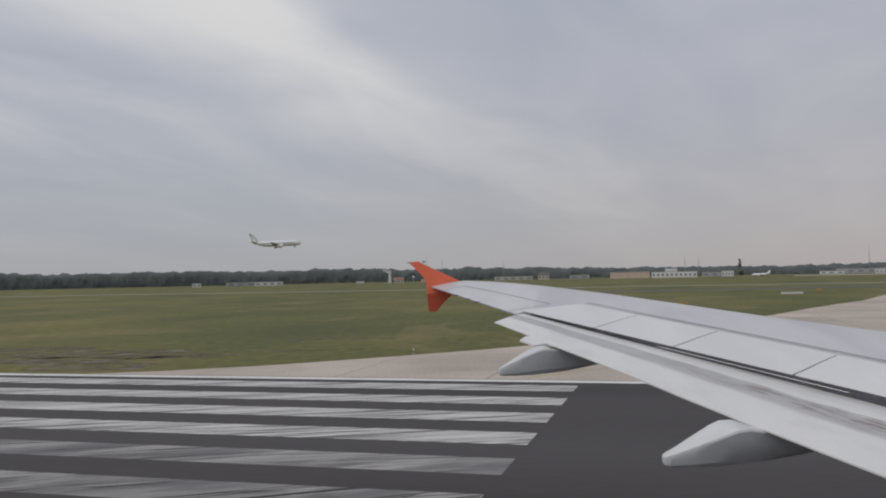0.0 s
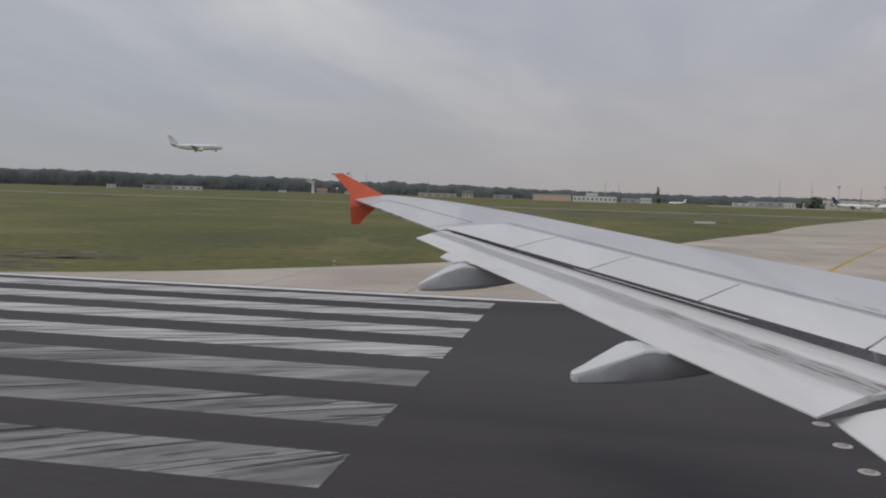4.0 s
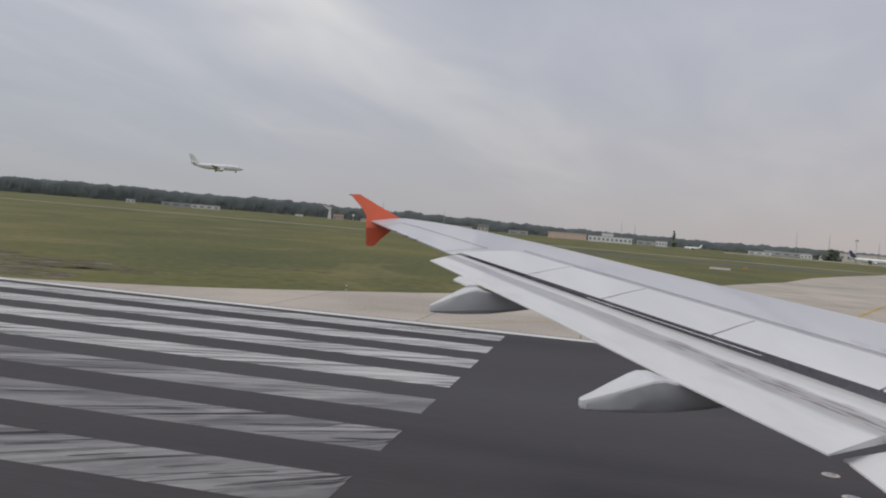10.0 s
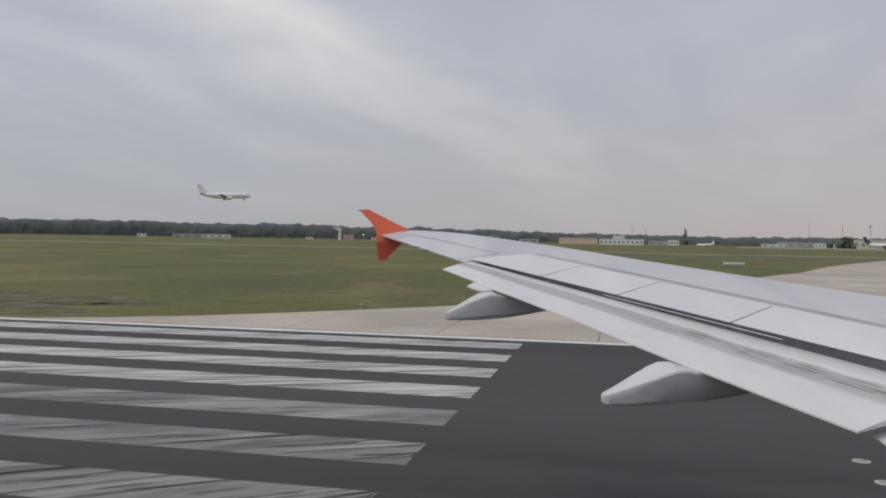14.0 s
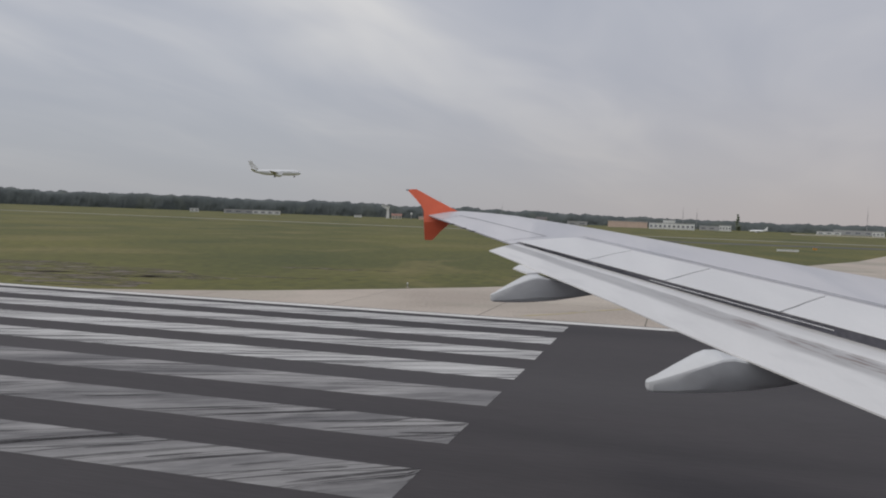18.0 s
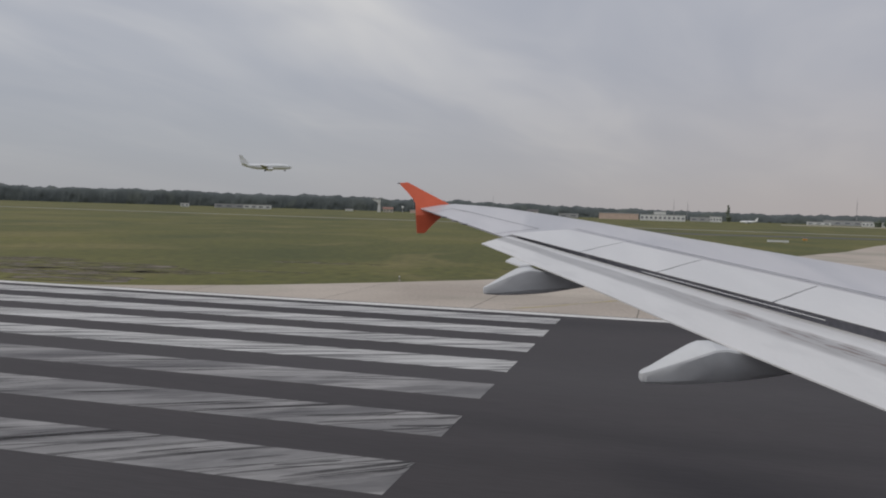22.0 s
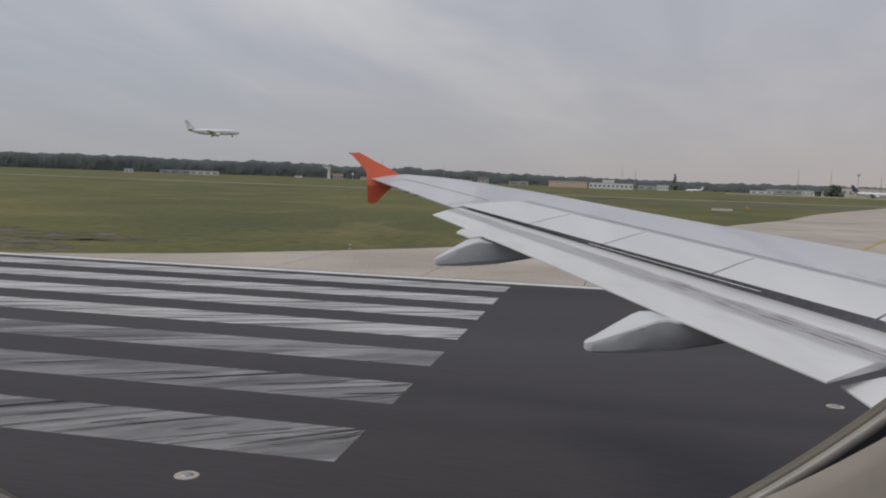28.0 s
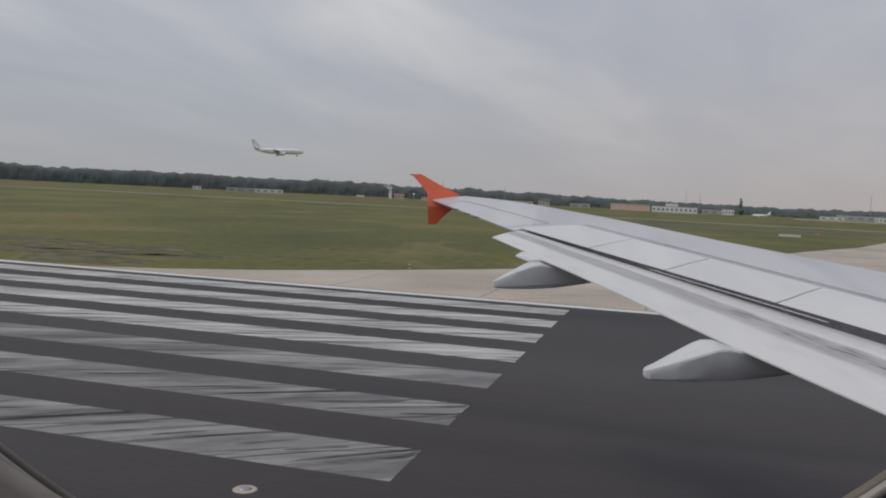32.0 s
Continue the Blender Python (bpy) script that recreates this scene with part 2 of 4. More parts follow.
GREY_WALL = surface("grey_cladding", (0.40, 0.40, 0.41), (0.48, 0.48, 0.49), 0.3, 5.0, 0.7, bump=0.05)
ROOF = surface("dark_roof", (0.10, 0.09, 0.09), (0.16, 0.15, 0.145), 0.5, 6.0, 0.85, bump=0.1)
BRICK_ROOF = surface("red_brown_roof", (0.25, 0.145, 0.115), (0.31, 0.18, 0.145), 0.5, 6.0, 0.85, bump=0.1)
WINDOW = surface("dark_window_glass", (0.20, 0.21, 0.23), (0.26, 0.27, 0.29), 0.6, 5.0, 0.2, bump=0.0)
LAMP_ORANGE = surface("orange_lamp_housing", (0.55, 0.26, 0.03), (0.68, 0.34, 0.05), 3.0, 30.0, 0.5, bump=0.03)
BLUE_GLASS = surface("blue_lamp_glass", (0.02, 0.05, 0.22), (0.03, 0.08, 0.30), 3.0, 30.0, 0.2, bump=0.0)
NAVY = surface("navy_tail_paint", (0.035, 0.045, 0.10), (0.05, 0.06, 0.13), 1.0, 12.0, 0.45, bump=0.0)
SOIL = surface("bare_soil", (0.115, 0.094, 0.074), (0.200, 0.165, 0.130), 0.5, 6.0, 0.95, bump=0.5, bump_far=0.05, third=(0.10, 0.092, 0.045), third_scale=0.6, third_range=(0.52, 0.6))
PALE_STRIP = surface("pale_old_asphalt", (0.22, 0.205, 0.17), (0.28, 0.26, 0.22), 0.1, 4.0, 0.9, bump=0.1)
RECESS = surface("dark_grey_recess_plastic", (0.10, 0.10, 0.115), (0.14, 0.14, 0.155), 3.0, 60.0, 0.6, bump=0.03, bump_far=0.002)
AIRCRAFT_WHITE = surface("gloss_white_aircraft_paint", (0.84, 0.85, 0.86), (0.89, 0.895, 0.90), 0.5, 10.0, 0.35, bump=0.0, grain_by=0.01)
RUBBER_MARK = surface("tyre_rubber_on_paint", (0.036, 0.033, 0.035), (0.055, 0.050, 0.053), 1.2, 12.0, 0.85, bump=0.05)


def wear_through(material, scale, lo, hi, stretch, most=0.72):
    """Lets a thin coat show what lies beneath where it is worn."""
    t = material.node_tree
    tc = t.nodes.new("ShaderNodeTexCoord")
    mp = t.nodes.new("ShaderNodeMapping")
    mp.inputs["Scale"].default_value = stretch
    t.links.new(tc.outputs["Object"], mp.inputs[0])
    n = t.nodes.new("ShaderNodeTexNoise")
    n.inputs["Scale"].default_value, n.inputs["Detail"].default_value = scale, 4.0
    t.links.new(mp.outputs[0], n.inputs["Vector"])
    r = t.nodes.new("ShaderNodeMapRange")
    r.inputs[1].default_value, r.inputs[2].default_value, r.inputs[4].default_value = lo, hi, most
    t.links.new(n.outputs[0], r.inputs[0])
    t.links.new(r.outputs[0], t.nodes["Principled BSDF"].inputs["Alpha"])


wear_through(SOIL, 0.9, 0.40, 0.60, (0.5, 1.0, 1), 0.9)
wear_through(RUBBER_MARK, 0.8, 0.30, 0.66, (0.5, 1.8, 1), 0.72)
BUSH = surface("dark_tree_leaves", (0.095, 0.112, 0.085), (0.12, 0.138, 0.10), 0.1, 0.8, 0.98, bump=0.1, bump_far=0.05)
SCUFF = surface("scuffed_paint", (0.40, 0.40, 0.42), (0.50, 0.50, 0.52), 3.0, 30.0, 0.6, bump=0.02)
FADED_YELLOW = surface("faded_yellow_marking", (0.40, 0.34, 0.235), (0.46, 0.38, 0.20), 0.9, 10.0, 0.85, bump=0.1, third=(0.42, 0.375, 0.32), third_scale=0.7)
CRACK = surface("dark_crack_filler", (0.10, 0.09, 0.075), (0.17, 0.15, 0.13), 1.5, 12.0, 0.9, bump=0.1)
FLAP_PAINT = surface("worn_flap_paint", (0.640, 0.630, 0.622), (0.700, 0.690, 0.682), 0.9, 26.0, 0.42, bump=0.02, bump_far=0.004, stretch=(2.0, 0.5, 1), coat=0.1, grain_by=0.015)


def wear_band(material):
    """Rubbed grey band along the chord of a flap, with brown streaks towards the root."""
    t = material.node_tree
    b = t.nodes["Principled BSDF"]
    paint = b.inputs["Base Color"].links[0].from_socket
    place = t.nodes.new("ShaderNodeUVMap")
    split = t.nodes.new("ShaderNodeSeparateXYZ")
    t.links.new(place.outputs[0], split.inputs[0])

    def noise_at(sx, sy, detail=4.0):
        mp = t.nodes.new("ShaderNodeMapping")
        mp.inputs["Scale"].default_value = (sx, sy, 1)
        t.links.new(place.outputs[0], mp.inputs[0])
        n = t.nodes.new("ShaderNodeTexNoise")
        n.inputs["Scale"].default_value, n.inputs["Detail"].default_value = 1.0, detail
        t.links.new(mp.outputs[0], n.inputs["Vector"])
        return n.outputs[0]

    def calc(op, a, c):
        n = t.nodes.new("ShaderNodeMath")
        n.operation = op
        for i, v in enumerate((a, c)):
            if isinstance(v, (int, float)):
                n.inputs[i].default_value = v
            else:
                t.links.new(v, n.inputs[i])
        return n.outputs[0]

    def step(v, lo, hi):
        n = t.nodes.new("ShaderNodeMapRange")
        n.interpolation_type = "SMOOTHSTEP"
        n.inputs[1].default_value, n.inputs[2].default_value = lo, hi
        t.links.new(v, n.inputs[0])
        return n.outputs[0]

    def blend(fac, a, colour):
        n = t.nodes.new("ShaderNodeMix")
        n.data_type = "RGBA"
        n.inputs[7].default_value = (*colour, 1)
        t.links.new(fac, n.inputs[0])
        t.links.new(a, n.inputs[6])
        return n.outputs[2]

    span, chord = split.outputs[0], split.outputs[1]
    wavy = calc("ADD", chord, calc("MULTIPLY", calc("SUBTRACT", noise_at(1.2, 3.0), 0.5), 0.09))
    band = calc("MULTIPLY", step(wavy, 0.40, 0.45), calc("SUBTRACT", 1.0, step(wavy, 0.60, 0.68)))
    band = calc("MULTIPLY", band, calc("ADD", 0.5, calc("MULTIPLY", noise_at(2.5, 9.0), 0.75)))
    colour = blend(band, paint, (0.365, 0.356, 0.354))
    # brown dashes along the lower side of the band, near the root
    near_root = calc("SUBTRACT", 1.0, step(span, 6.2, 8.4))
    low = calc("MULTIPLY", step(wavy, 0.38, 0.46), calc("SUBTRACT", 1.0, step(wavy, 0.54, 0.60)))
    dashes = calc("MULTIPLY", calc("MULTIPLY", near_root, low), step(noise_at(3.0, 30.0), 0.50, 0.58))
    colour = blend(dashes, colour, (0.23, 0.19, 0.175))
    # faint grime over the rest
    colour = blend(calc("MULTIPLY", step(noise_at(1.6, 5.0), 0.48, 0.75), 0.35), colour, (0.50, 0.492, 0.49))
    t.links.new(colour, b.inputs["Base Color"])


wear_band(FLAP_PAINT)


# ---- mesh helpers ----
def part(name, bm, material, parent=None, label="", smooth=False, extra=()):
    """Links a bmesh as one mesh object, under a thing or a part if one is given."""
    bmesh.ops.recalc_face_normals(bm, faces=bm.faces[:])
    me = bpy.data.meshes.new(name)
    if smooth:
        for f in bm.faces:
            f.smooth = True
    bm.to_mesh(me)
    bm.free()
    me.materials.append(material)
    for m in extra:
        me.materials.append(m)
    ob = new(name, me)
    if parent is not None:
        ob.parent = parent
    if label:
        ob["label"] = label
    return ob


def thing(name, label, category, place=(0, 0, 0), turn=0.0, group="", kind=""):
    """An Empty at a thing's base, which its parts hang under."""
    ob = tagged(new(name), label, category, group, kind)
    ob.matrix_basis = pose(*place, 0, 0, turn)
    ob.empty_display_size = 0.3
    return ob


def box(size, centre=(0, 0, 0), bevel=0.0, bm=None, turn=0.0):
    own = bmesh.new()
    bmesh.ops.create_cube(own, size=1, matrix=Matrix.Translation(centre) @ Matrix.Rotation(radians(turn), 4, "Z") @ Matrix.Diagonal((*size, 1)))
    if bevel:
        bmesh.ops.bevel(own, geom=own.edges[:], offset=bevel, segments=2, affect="EDGES")
    return join(own, bm)


def join(own, bm):
    if bm is None:
        return own
    me = bpy.data.meshes.new("tmp")
    own.to_mesh(me)
    own.free()
    bm.from_mesh(me)
    bpy.data.meshes.remove(me)
    return bm


def rod(a, b, r0, r1=None, sides=10, bm=None):
    """A round bar from a to b."""
    a, b = Vector(a), Vector(b)
    own = bmesh.new()
    m = Matrix.Translation((a + b) / 2) @ (b - a).to_track_quat("Z", "Y").to_matrix().to_4x4()
    bmesh.ops.create_cone(own, cap_ends=True, segments=sides, radius1=r0, radius2=r0 if r1 is None else r1, depth=(b - a).length, matrix=m)
    return join(own, bm)


def ball(centre, radius, scale=(1, 1, 1), u=14, v=8, bm=None):
    own = bmesh.new()
    bmesh.ops.create_uvsphere(own, u_segments=u, v_segments=v, radius=radius, matrix=Matrix.Translation(centre) @ Matrix.Diagonal((*scale, 1)))
    return join(own, bm)


def loft(rings, closed=True, caps=True, mark=None, uv=None):
    """A skin over rings of points; mark(ring, side) gives a face's material slot, uv(ring, side) a place on the surface."""
    bm = bmesh.new()
    rows = [[bm.verts.new(p) for p in ring] for ring in rings]
    n = len(rows[0])
    for i in range(len(rows) - 1):
        for j in range(n if closed else n - 1):
            f = bm.faces.new((rows[i][j], rows[i][(j + 1) % n], rows[i + 1][(j + 1) % n], rows[i + 1][j]))
            if mark:
                f.material_index = mark(i, j)
            if uv:
                layer = bm.loops.layers.uv.verify()
                for corner, (ci, cj) in zip(f.loops, ((i, j), (i, (j + 1) % n), (i + 1, (j + 1) % n), (i + 1, j))):
                    corner[layer].uv = uv(ci, cj)
    if caps and closed:
        bm.faces.new(rows[0][::-1])
        bm.faces.new(rows[-1])
    return bm


def slab(points, z0, z1):
    """A flat plate with a many-cornered outline."""
    bm = bmesh.new()
    top = [bm.verts.new((x, y, z1)) for x, y in points]
    low = [bm.verts.new((x, y, z0)) for x, y in points]
    bm.faces.new(top)
    n = len(points)
    for i in range(n):
        bm.faces.new((top[i], low[i], low[(i + 1) % n], top[(i + 1) % n]))
    return bm


def band(line, width, z0, z1):
    """A flat strip of that width along a line of points."""
    left, right = [], []
    for i, p in enumerate(line):
        a, b = Vector(line[max(0, i - 1)]), Vector(line[min(len(line) - 1, i + 1)])
        d = (b - a).normalized()
        n = Vector((-d.y, d.x)) * width / 2
        left.append(Vector(p) + n)
        right.append(Vector(p) - n)
    bm = bmesh.new()
    rows = [[bm.verts.new((*q, z)) for q, z in ((a, z0), (a, z1), (b, z1), (b, z0))] for a, b in zip(left, right)]
    for r, s in zip(rows, rows[1:]):
        for j in range(3):
            bm.faces.new((r[j], r[j + 1], s[j + 1], s[j]))
    bm.faces.new(rows[0])
    bm.faces.new(rows[-1])
    return bm


def curve_line(points, steps=8):
    """A smooth line through points (Catmull-Rom)."""
    pts = [Vector(p) for p in points]
    pts = [2 * pts[0] - pts[1], *pts, 2 * pts[-1] - pts[-2]]
    out = []
    for a, b, c, d in zip(pts, pts[1:], pts[2:], pts[3:]):
        for k in range(steps):
            t = k / steps
            out.append(0.5 * (2 * b + (c - a) * t + (2 * a - 5 * b + 4 * c - d) * t * t + (3 * b - a - 3 * c + d) * t ** 3))
    return out + [pts[-2]]


# ---- the airfield, laid out along the runway (a: along it, c: across it) ----
RUNWAY_TURN = -13.2
_c, _s = math.cos(radians(RUNWAY_TURN)), math.sin(radians(RUNWAY_TURN))


def field(a, c):
    """A place on the airfield in the world's x and y."""
    return (a * _c - c * _s, a * _s + c * _c)


def F(points):
    return [field(*p) for p in points]


def sheet(name, bm, material, label, category="", kind="structure"):
    ob = part(name, bm, material)
    return tagged(ob, label, category or name.replace("_", " "), kind=kind)


def clip_square(points, a0, a1, c0, c1):
    """The part of an outline inside an upright square."""
    for axis, limit, keep in ((0, a0, 1), (0, a1, -1), (1, c0, 1), (1, c1, -1)):
        out = []
        for p, q in zip(points, points[1:] + points[:1]):
            pin, qin = (p[axis] - limit) * keep >= 0, (q[axis] - limit) * keep >= 0
            if pin:
                out.append(p)
            if pin != qin:
                t = (limit - p[axis]) / (q[axis] - p[axis])
                out.append((p[0] + (q[0] - p[0]) * t, p[1] + (q[1] - p[1]) * t))
        points = out
        if len(points) < 3:
            return []
    clean = [p for i, p in enumerate(points) if (p[0] - points[i - 1][0]) ** 2 + (p[1] - points[i - 1][1]) ** 2 > 1e-4]
    return clean if len(clean) > 2 else []


STRIPE_END, STRIPE_LONG, STRIPE_FIRST, EDGE = -4.1, 30.0, 3.35, 37.1
MIDDLE = STRIPE_FIRST + 3.6 * 2
NEAR_EDGE = 2 * MIDDLE - EDGE

# ground: rings of quads out to the horizon, with a faint swell far off
bm = bmesh.new()
radii = [0, 40, 90, 160, 260, 420, 700, 1200, 2200, 4200]
ring_rows = []
for r in radii[1:]:
    ring_rows.append([bm.verts.new((r * math.cos(k * math.tau / 72), r * math.sin(k * math.tau / 72), 0)) for k in range(72)])
centre = bm.verts.new((0, 0, 0))
for k in range(72):
    bm.faces.new((centre, ring_rows[0][k], ring_rows[0][(k + 1) % 72]))
    for r, s in zip(ring_rows, ring_rows[1:]):
        bm.faces.new((r[k], s[k], s[(k + 1) % 72], r[(k + 1) % 72]))
sheet("ground", bm, GRASS, "olive-green mown airfield grass with drier patches", "grass")

# runway: dark asphalt from the threshold onwards
sheet("runway", slab(F([(-44, NEAR_EDGE - 1.5), (-44, 16), (-48, EDGE + 0.6), (-30, EDGE + 0.6), (1500, EDGE + 0.6), (1500, NEAR_EDGE - 1.5)]), -0.1, 0.020), ASPHALT, "dark grey asphalt runway with rubber marks")
# exit taxiway: pale concrete fillet leaving the runway
left_side = [(-30, 37.7), (-26.5, 39.4), (-22.4, 42.2), (-20.3, 44.1), (-16.3, 48.2), (-11.8, 53.2), (-3.5, 64.5), (7.0, 88), (15.5, 111), (20, 122), (26.5, 137), (39, 176), (57, 222), (140, 420)]
right_side = [(205, 400), (120, 225), (92, 160), (74, 112), (66, 84), (68, 62), (80, 47), (105, 37.7)]
exit_outline = [*left_side, *right_side]
exit_way = sheet("exit_taxiway", slab(F(clip_square(exit_outline, -60, 300, 30, 112.7)), -0.1, 0.012), JOINT, "pale weathered concrete exit taxiway with dark joints", "taxiway")
sheet("exit_taxiway", slab(F(clip_square(exit_outline, -60, 300, 112.7, 500)), -0.1, 0.014), CONCRETE, "pale concrete taxiway leading to the apron", "taxiway")

# runway threshold stripes, each one painted piece
stripes = [MIDDLE + side * (1.8 + 3.6 * k + 0.9) for k in range(7) for side in (1, -1)]
for c in sorted(stripes):
    ob = part("threshold_stripe", slab(F([(STRIPE_END - STRIPE_LONG, c - 0.9), (STRIPE_END, c - 0.9), (STRIPE_END, c + 0.9), (STRIPE_END - STRIPE_LONG, c + 0.9)]), 0.019, 0.025), DIRTY_LINE if abs(c - MIDDLE) < 13 else WHITE_LINE)
    tagged(ob, "worn white threshold stripe with black rubber streaks", "runway marking", "threshold stripes", "structure")
sheet("edge_line", slab(F([(-36, EDGE - 0.35), (1400, EDGE - 0.35), (1400, EDGE + 0.42), (-36, EDGE + 0.42)]), 0.019, 0.025), CLEAN_LINE, "long white painted runway edge line", "runway marking")
sheet("edge_line", slab(F([(-36, NEAR_EDGE), (1400, NEAR_EDGE), (1400, NEAR_EDGE + 0.45), (-36, NEAR_EDGE + 0.45)]), 0.019, 0.025), WHITE_LINE, "long white painted runway edge line", "runway marking")

# far strip of a crossing taxiway
sheet("far_taxiway", band(F([(-1000, 322), (-281, 321), (-140, 317), (500, 312)]), 14, -0.1, 0.008), PALE_STRIP, "distant grey taxiway strip across the grass", "taxiway")

sheet("link_taxiway", band(curve_line(F([(-30, 224), (17, 238), (66, 255), (150, 292), (260, 345)]), 6), 16, -0.1, 0.010), TAXI_ASPHALT, "grey asphalt taxiway crossing behind the exit", "taxiway")

# ---- the airliner: cabin wall, window and port wing ----
airliner = thing("airliner", "white airliner with pale grey wing and orange wingtip fence", "airplane", (0, -1.75, 0))


def plane_part(name, bm, material, label="", smooth=False, extra=(), parent=None):
    """A part of the airliner, drawn in world places."""
    ob = part(name, bm, material, parent or airliner, label, smooth, extra)
    if parent is None:
        ob.matrix_parent_inverse = airliner.matrix_basis.inverted()
    return ob


def base_z(y):
    return 3.07 + 0.095 * y


def slot_x(y):
    return 0.61 + 0.477 * (11.43 - y)


def tip_te_x(y):
    return 0.45 + 0.359 * (11.66 - y)


def crest_x(y):
    return 0.42 + 0.63 * (14.2 - y)


def hinge_x(y):
    return 1.61 + 0.46 * (11.16 - y)


def top_of(y, x):
    """Height of the wing's upper skin between slot and crest."""
    z = base_z(y)
    if y <= 11.46:
        pts = [(slot_x(y), 0.06), (0.5 * (slot_x(y) + hinge_x(y)), 0.112), (hinge_x(y), 0.148), (crest_x(y), 0.18)]
    else:
        c = 0.18 if y < 14 else 0.18 - 0.075 * (y - 14) / 1.2
        te, cr = tip_te_x(y), crest_x(y)
        pts = [(te, 0.01), (te + 0.28 * (cr - te), 0.42 * c), (te + 0.6 * (cr - te), 0.78 * c), (cr, c)]
    for (a, h), (b, g) in zip(pts, pts[1:]):
        if x <= b:
            return z + h + (g - h) * (x - a) / (b - a)
    return z + pts[-1][1]


def wing_ring(y, outer):
    z = base_z(y)
    cl = 0.75 + 0.13 * (15.2 - y)
    cr = crest_x(y)
    # the nose falls away faster towards the root
    fall = 0.045 + 0.06 * min(1, max(0, (12.5 - y) / 3))
    if outer:
        te = tip_te_x(y)
        xs = [te, te + 0.28 * (cr - te), te + 0.6 * (cr - te)]
        thick, lip = 0.10, 0.0
    else:
        te = slot_x(y)
        xs = [te + 0.12, 0.5 * (te + hinge_x(y)), hinge_x(y)]
        thick, lip = 0.13 + 0.022 * (11.5 - y), 0.02
    ring = [(x, y, top_of(y if outer else min(y, 11.46), x) - (0 if outer else 0.012)) for x in xs]
    zc = top_of(y, cr)
    ring += [(cr, y, zc), (cr + 0.42 * cl, y, zc - fall), (cr + 0.68 * cl, y, zc - 0.075 - fall), (cr + 0.76 * cl, y, zc - 0.145 - fall), (cr + 0.6 * cl, y, zc - 0.25)]
    ring += [(cr, y, z - thick), (xs[2], y, z - thick * 0.9), (te + 0.3, y, z - 0.02 if not outer else z - 0.05), (te + (0.01 if outer else 0.125), y, z + lip if not outer else z - 0.012)]
    return ring


inner = [0.05, 2.0, 3.5, 4.9, 5.8, 6.6, 7.4, 8.2, 9.0, 9.8, 10.6, 11.2, 11.46]
outer = [11.465, 12.0, 12.6, 13.2, 13.8, 14.4, 14.9, 15.2]
wing = plane_part("wing", loft([wing_ring(y, False) for y in inner] + [wing_ring(y, True) for y in outer]), WING_PAINT, "pale grey painted wing box with fine seams", smooth=True)
wing.data.set_sharp_from_angle(angle=radians(24))

# spoiler panels over the flap slot
cuts = [11.40, 9.84, 8.56, 7.17, 5.72, 4.20]
for y1, y0 in zip(cuts, cuts[1:]):
    rows = []
    for k in range(7):
        f = k / 6
        yr = y0 + 0.012 + (y1 - y0 - 0.024) * f
        skew = 0.46 if yr < 11.2 else 0.0
        ring = []
        for s in (-0.03, 0.2, 0.42, 0.65, 0.87):
            yy = yr + skew * max(0, s) * (1 if y1 < 11.3 else (1 - f))
            x = slot_x(yy) + (hinge_x(yy) - slot_x(yy)) * s
            ring.append((x, yy, top_of(min(yy, 11.46), max(x, slot_x(yy))) + 0.004 + (-0.002 if s < 0 else 0)))
        ring += [(x, yy, z - (0.004 if k == 4 else 0.02)) for k, (x, yy, z) in enumerate(ring[::-1])]
        rows.append(ring)
    plane_part("spoiler", loft(rows), PANEL_PAINT, "white spoiler panel")


def on_skin(points, width, name, material, lift=0.003):
    """A narrow seam that follows the wing's upper skin."""
    line = [Vector(p) for p in points]
    fine_line = [line[i].lerp(line[i + 1], k / 10) for i in range(len(line) - 1) for k in range(10)] + [line[-1]]
    bm = bmesh.new()
    rows = []
    for i, p in enumerate(fine_line):
        d = (fine_line[min(i + 1, len(fine_line) - 1)] - fine_line[max(i - 1, 0)]).normalized()
        n = Vector((-d.y, d.x)) * width / 2
        rows.append([bm.verts.new((q.x, q.y, top_of(q.y, q.x) + lift)) for q in (p + n, p - n)])
    for a, b in zip(rows, rows[1:]):
        bm.faces.new((a[0], a[1], b[1], b[0]))
    return plane_part(name, bm, material)


on_skin([(hinge_x(11.44) + 0.01, 11.44), (hinge_x(9.84) + 0.01, 9.84)], 0.020, "hinge_seam", SEALANT)
on_skin([(hinge_x(9.84) + 0.01, 9.84), (hinge_x(4.4) + 0.01, 4.4)], 0.025, "hinge_seam", SEAM_DARK)
on_skin([(tip_te_x(14.5) + 0.32, 14.5), (tip_te_x(11.75) + 0.60, 11.75)], 0.022, "aileron_seam", SEALANT)
on_skin([(tip_te_x(14.5) + 0.02, 14.5), (tip_te_x(14.5) + 0.32, 14.5)], 0.02, "aileron_end_seam", SEALANT)
on_skin([(tip_te_x(11.75) + 0.02, 11.75), (tip_te_x(11.75) + 0.60, 11.75)], 0.02, "aileron_end_seam", SEALANT)
# scuffs on the skin
for k in range(9):
    y = 5.0 + 0.22 * k
    x = hinge_x(y) + 0.22 + 0.16 * math.sin(k * 2.3)
    on_skin([(x, y), (x - 0.46 * 0.12, y + 0.12 + 0.05 * (k % 3))], 0.012 + 0.006 * (k % 2), "scuff_mark", SCUFF)

# flaps, lowered a little behind the slot


